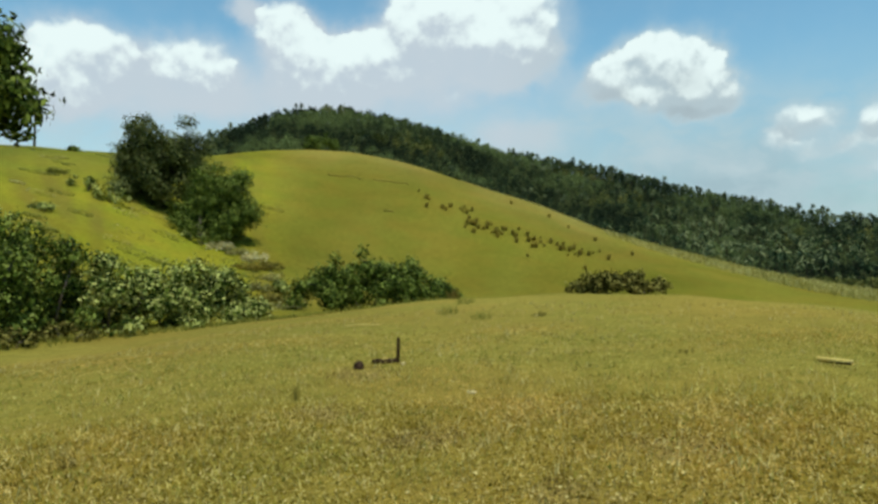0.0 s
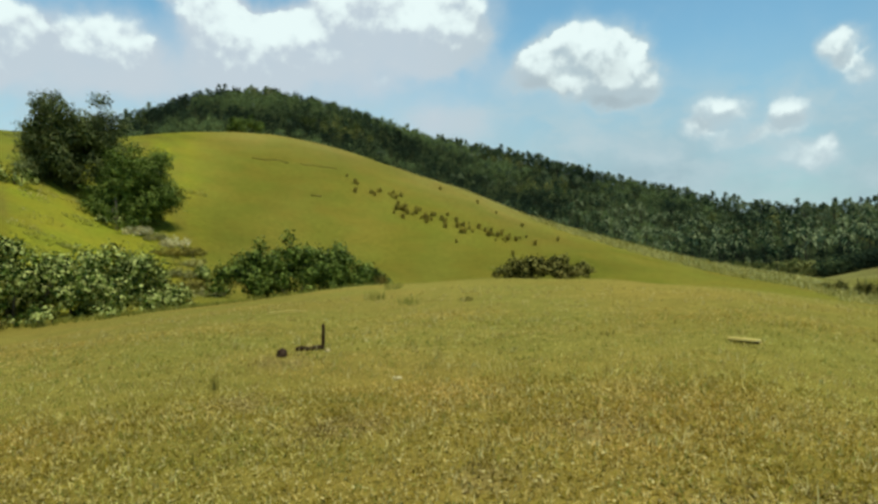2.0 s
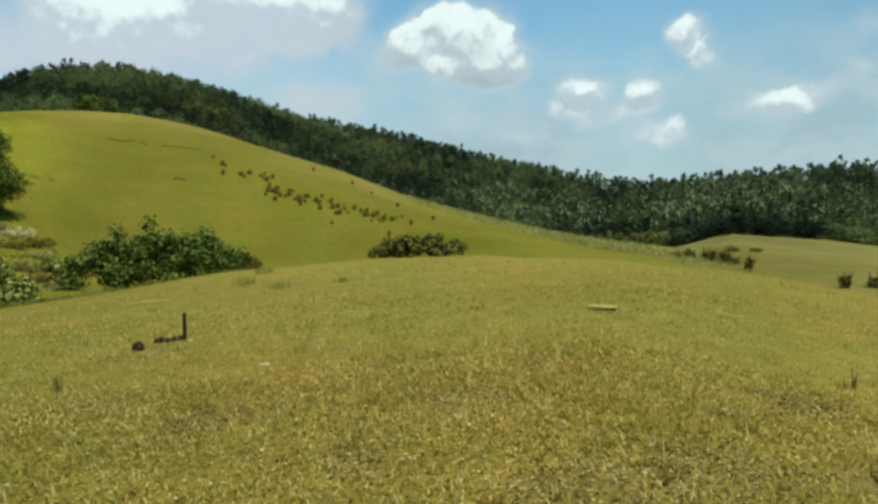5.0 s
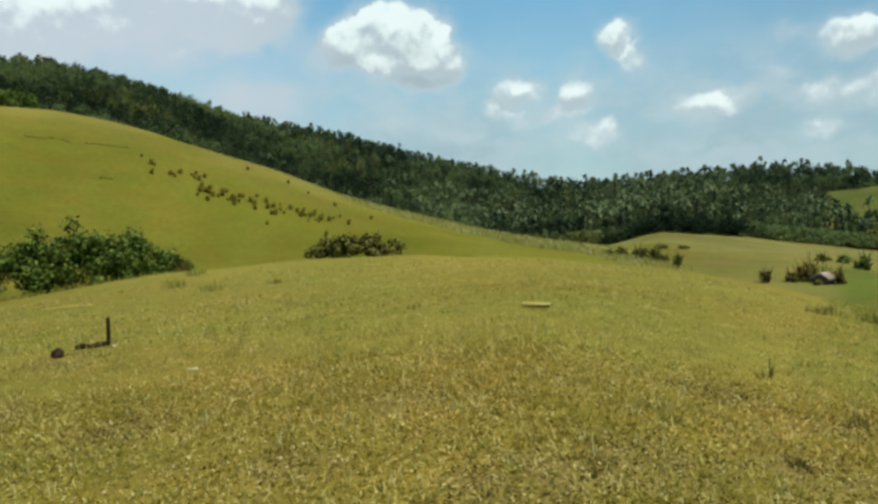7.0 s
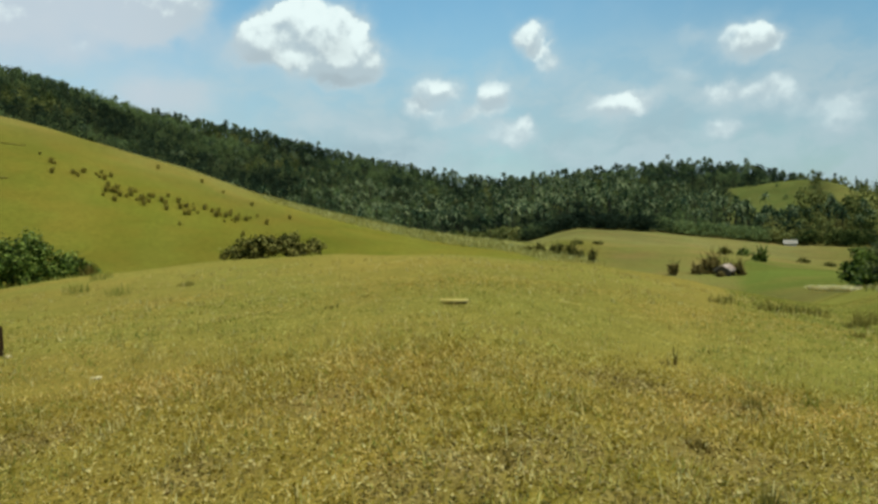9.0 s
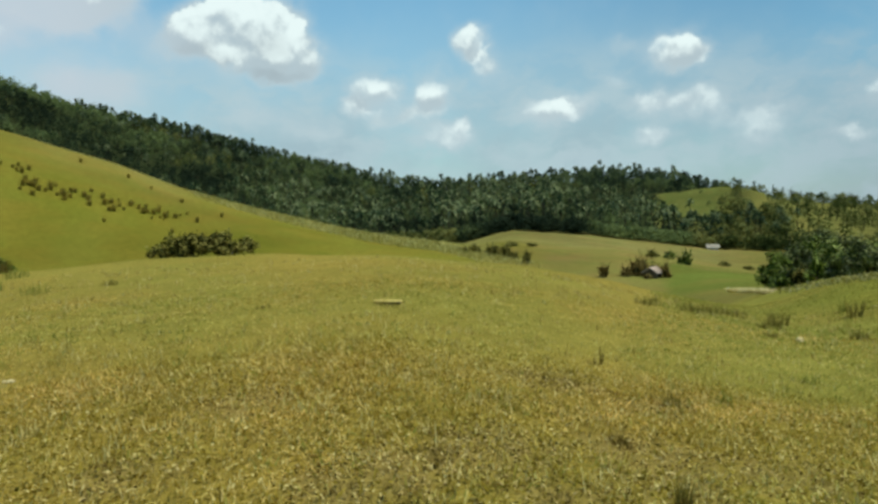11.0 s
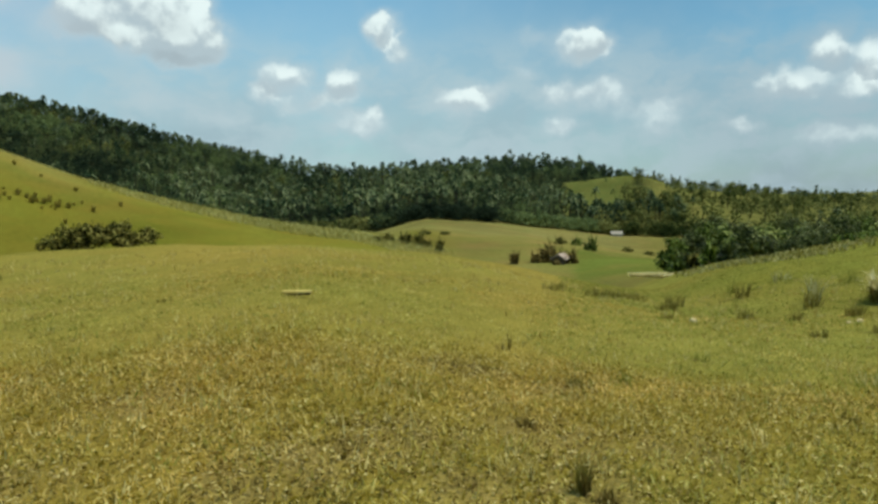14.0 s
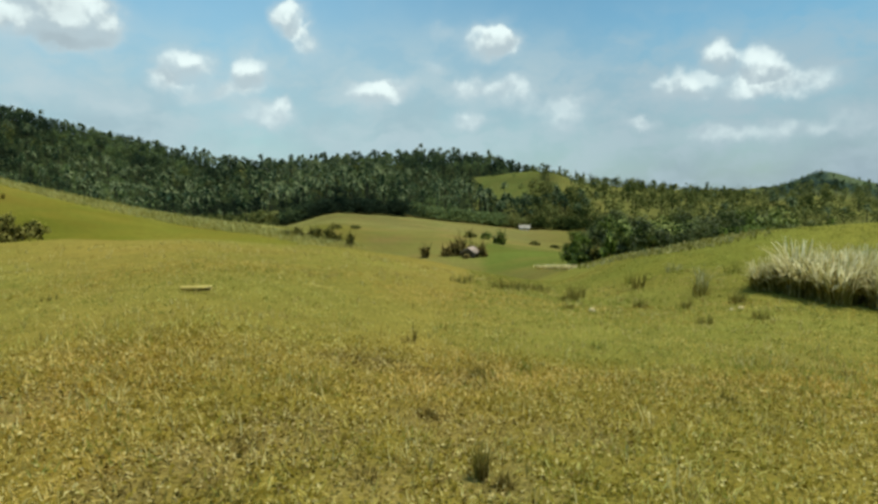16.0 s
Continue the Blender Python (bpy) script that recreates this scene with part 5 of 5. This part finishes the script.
def gable_house(name, at, label, category, wide, deep, eaves, ridge, over, wall_mat, roof_mat, turn, open_front):
    ob = thing(name, at, label, category, turn=turn)
    w, d = wide / 2, deep / 2
    for nm, a in (("back_wall", (-w, w, d - 0.06, d, -0.4, eaves)), ("side_wall", (-w, -w + 0.06, -d, d - 0.06, -0.4, eaves)), ("side_wall", (w - 0.06, w, -d, d - 0.06, -0.4, eaves))):
        bm = bmesh.new()
        box(bm, *a)
        part(nm, bm, ob, mat=wall_mat)
    fronts = ((-w + 0.06, -w * 0.35), (w * 0.5, w - 0.06)) if open_front else ((-w + 0.06, w - 0.06),)
    for x0, x1 in fronts:
        bm = bmesh.new()
        box(bm, x0, x1, -d, -d + 0.06, -0.4, eaves)
        part("front_wall", bm, ob, mat=wall_mat)
    for s in (-1, 1):
        bm = bmesh.new()
        n = 9
        for k in range(n):
            x0, x1 = -w - over + k * (wide + 2 * over) / n, -w - over + (k + 1) * (wide + 2 * over) / n
            lip = 0.03 * math.sin(k * 2.3)
            vs = [bm.verts.new(p) for p in ((x0, s * (d + over), eaves - over * 0.6 + lip), (x1, s * (d + over), eaves - over * 0.6 + lip), (x1, s * 0.0, ridge), (x0, s * 0.0, ridge))]
            up = [bm.verts.new(v.co + Vector((0, 0, 0.12))) for v in vs]
            bm.faces.new(up)
            bm.faces.new(vs[::-1])
            for i in range(4):
                bm.faces.new((vs[i], vs[(i + 1) % 4], up[(i + 1) % 4], up[i]))
        bmesh.ops.recalc_face_normals(bm, faces=bm.faces[:])
        part("roof_slope", bm, ob, mat=roof_mat)
    for x in (-w, w):
        bm = bmesh.new()
        t = [bm.verts.new((x + e, y, z)) for e in (-0.03, 0.03) for y, z in ((-d, eaves), (d, eaves), (0, ridge - 0.05))]
        bm.faces.new(t[:3])
        bm.faces.new(t[3:][::-1])
        for i in range(3):
            bm.faces.new((t[i], t[(i + 1) % 3], t[3 + (i + 1) % 3], t[3 + i]))
        bmesh.ops.recalc_face_normals(bm, faces=bm.faces[:])
        part("gable", bm, ob, mat=wall_mat)
    return ob


gable_house("hut", spot(51.9, 75), "small open hut with a grey thatched roof in the valley", "hut", 1.45, 1.4, 0.6, 1.05, 0.2, WOVEN, THATCH, 15, True)
gable_house("far_house", spot(56.4, 262), "distant low house with a pale sheet roof by the woods", "house", 3.7, 3.0, 0.9, 1.8, 0.4, PALE_WALL, TIN, -50, False)
valley = ((50.5, 76.5, 1.0, 0.8, 2.1, LEAF_BROWN), (51.0, 76.5, 0.7, 0.6, 2.7, LEAF_BROWN), (49.8, 75.5, 0.8, 0.6, 1.5, LEAF_BROWN), (48.0, 74, 0.7, 0.6, 1.7, LEAF_BROWN), (52.9, 75.2, 0.7, 0.5, 1.8, LEAF_BROWN),
          (52.1, 77.5, 1.0, 0.6, 1.7, LEAF_DRAB), (51.5, 73.6, 0.4, 0.3, 0.6, LEAF_BROWN), (54.5, 105, 1.0, 0.8, 2.6, LEAF), (54.1, 107, 0.8, 0.8, 1.3, LEAF),
          (37.2, 88, 1.7, 1.0, 1.3, LEAF_DRAB), (38.6, 88, 1.8, 1.0, 1.9, LEAF_DRAB), (39.7, 87, 1.0, 0.8, 2.3, LEAF_DRAB), (40.5, 88, 0.9, 0.6, 1.2, LEAF_DRAB), (41.6, 84, 0.6, 0.5, 1.9, LEAF_DRAB), (36.2, 86, 1.0, 0.8, 0.7, LEAF_DRAB),
          (51.8, 120, 2.6, 1.2, 1.5, LEAF_DRAB), (53.2, 122, 2.4, 1.2, 1.7, LEAF), (40.3, 118, 3.2, 1.2, 0.9, LEAF_DRAB), (42.0, 120, 2.2, 1.0, 0.8, LEAF_DRAB), (57.3, 128, 3.4, 1.0, 1.0, LEAF_DRAB), (59.0, 120, 2.4, 1.0, 0.9, LEAF_DRAB),
          (60.0, 108, 1.0, 0.7, 1.2, LEAF), (61.3, 34, 0.4, 0.4, 0.8, LEAF), (62.0, 35, 0.6, 0.4, 1.1, LEAF_DARK), (63.0, 34, 0.5, 0.4, 0.9, LEAF_DRAB), (63.9, 33, 0.6, 0.5, 1.1, LEAF), (65.0, 31, 0.5, 0.4, 0.8, LEAF_DARK))
for k, (b, d, sx, sy, top, mat) in enumerate(valley):
    shrub = bush("valley_shrub", spot(b, d), "leafy shrub standing in the valley pasture", mound(400 + k, int(10 + 8 * sx), (sx, sy), top * 0.9, 0.32), 0.2, mat, 40, 400 + k, 3, category="shrub", group="shrubs in the valley", turn=90 - b)
    stalks = reeds(np.random.default_rng(480 + k), 26, (sx * 0.7, sy * 0.7), top * 1.15, 0.1)
    tagged(part("stalk", mesh_of("stalk", *stalks, mat), shrub, "upright leafy stalks"), kind="stuff")
# bearing, distance, half width, height of the crown's top over the eye in degrees
far_trees = ((61.0, 52, 1.1, -4.2, LEAF), (62.2, 55, 1.6, -3.4, LEAF_DARK), (63.6, 66, 2.0, -2.9, LEAF), (65.2, 58, 1.9, -3.2, LEAF_LIGHT), (66.9, 54, 1.8, -3.4, LEAF_DARK), (68.3, 62, 2.4, -2.8, LEAF_LIGHT), (70.2, 58, 2.2, -3.1, LEAF_DARK),
             (71.8, 64, 2.7, -1.9, LEAF_DARK), (73.8, 56, 2.0, -3.3, LEAF), (75.8, 66, 2.3, -2.5, LEAF_LIGHT), (77.6, 60, 1.9, -3.3, LEAF_DARK), (79.6, 72, 2.2, -3.3, LEAF), (82.0, 70, 2.0, -3.5, LEAF_DARK), (85.0, 72, 2.4, -3.2, LEAF),
             (64.6, 92, 3.2, -2.4, LEAF_DARK), (67.4, 84, 3.0, -2.3, SCRUB_LEAF), (69.8, 90, 3.2, -2.0, LEAF_DARK), (73.4, 92, 3.0, -2.3, LEAF), (75.0, 100, 3.0, -2.4, LEAF_DARK))
for k, (b, d, half, up, mat) in enumerate(far_trees):
    at = spot(b, d)
    top = 1.16 * max(2.5, EYE + d * math.tan(radians(up + 0.35)) - at.z)
    tree("valley_tree", at, "rounded leafy tree in the thicket below the bank", top, mound(430 + k, 46, (half * 1.05, half), top, half * 0.4, 1.2, 0.6), 0.24, mat, 26, 430 + k, 0.16, group="thicket below the bank")
ob = thing("straw_heap", spot(60.5, 33), "low pale heap of dead grass at the slope's foot", "straw heap", turn=-60)
v, f = reeds(np.random.default_rng(9), 1600, (1.7, 0.4), 0.36, 0.035)
v[:, 2] *= 0.6
part("straw", mesh_of("straw", v, f, PLUME), ob)

# ---- uneven growth over the left bank, and the worn line on the hill ----
def patches(rng, spots, n, tall, wide):
    got = []
    for b, d, spread in spots:
        v, f = reeds(rng, n, (spread, spread * 0.7), tall, wide)
        at = spot(b, d)
        v[:, 0] += at.x
        v[:, 1] += at.y
        v[:, 2] += height(v[:, 0], v[:, 1])
        got.append((v, f))
    return joined(got)


rng = np.random.default_rng(15)
spots = [(float(rng.uniform(-36, -13.5)), float(rng.uniform(34, 92)), float(rng.uniform(0.6, 1.8))) for _ in range(70)]
tagged(new("bank_weeds", mesh_of("bank_weeds", *patches(rng, spots[:45], 140, 0.17, 0.1), GREEN_GRASS)), "patches of rank green weeds over the bank", "weeds", kind="stuff")
tagged(new("withered_weeds", mesh_of("withered_weeds", *patches(rng, spots[45:], 90, 0.17, 0.08), CREST_REED)), "patches of withered brown weeds over the bank", "weeds", kind="stuff")
fringe = [(-35.5 + 22.5 * w, 22.3 + 5.6 * w + float(rng.normal(0, 0.25)), float(rng.uniform(0.4, 0.9))) for w in np.linspace(0, 1, 30)] + [(-12.5 + 14.0 * w, 28.6 + 0.6 * w, 0.5) for w in np.linspace(0, 1, 14)]
tagged(new("hedge_grass", mesh_of("hedge_grass", *patches(rng, fringe, 36, 0.26, 0.03), GREEN_GRASS)), "rank green grass along the foot of the hedge", "grass", kind="stuff")
line = [(-9.3 + 6.4 * w, 97 - 0.6 * w + float(rng.normal(0, 0.3)), 0.5) for w in np.linspace(0, 1, 14) if not 0.42 < w < 0.6] + [(-4.6, 84, 0.4), (-4.1, 84, 0.4)]
tagged(new("worn_line", mesh_of("worn_line", *patches(rng, line, 40, 0.18, 0.08), HILL_WEED)), "thin line of brown weeds across the upper hill", "weeds", kind="stuff")
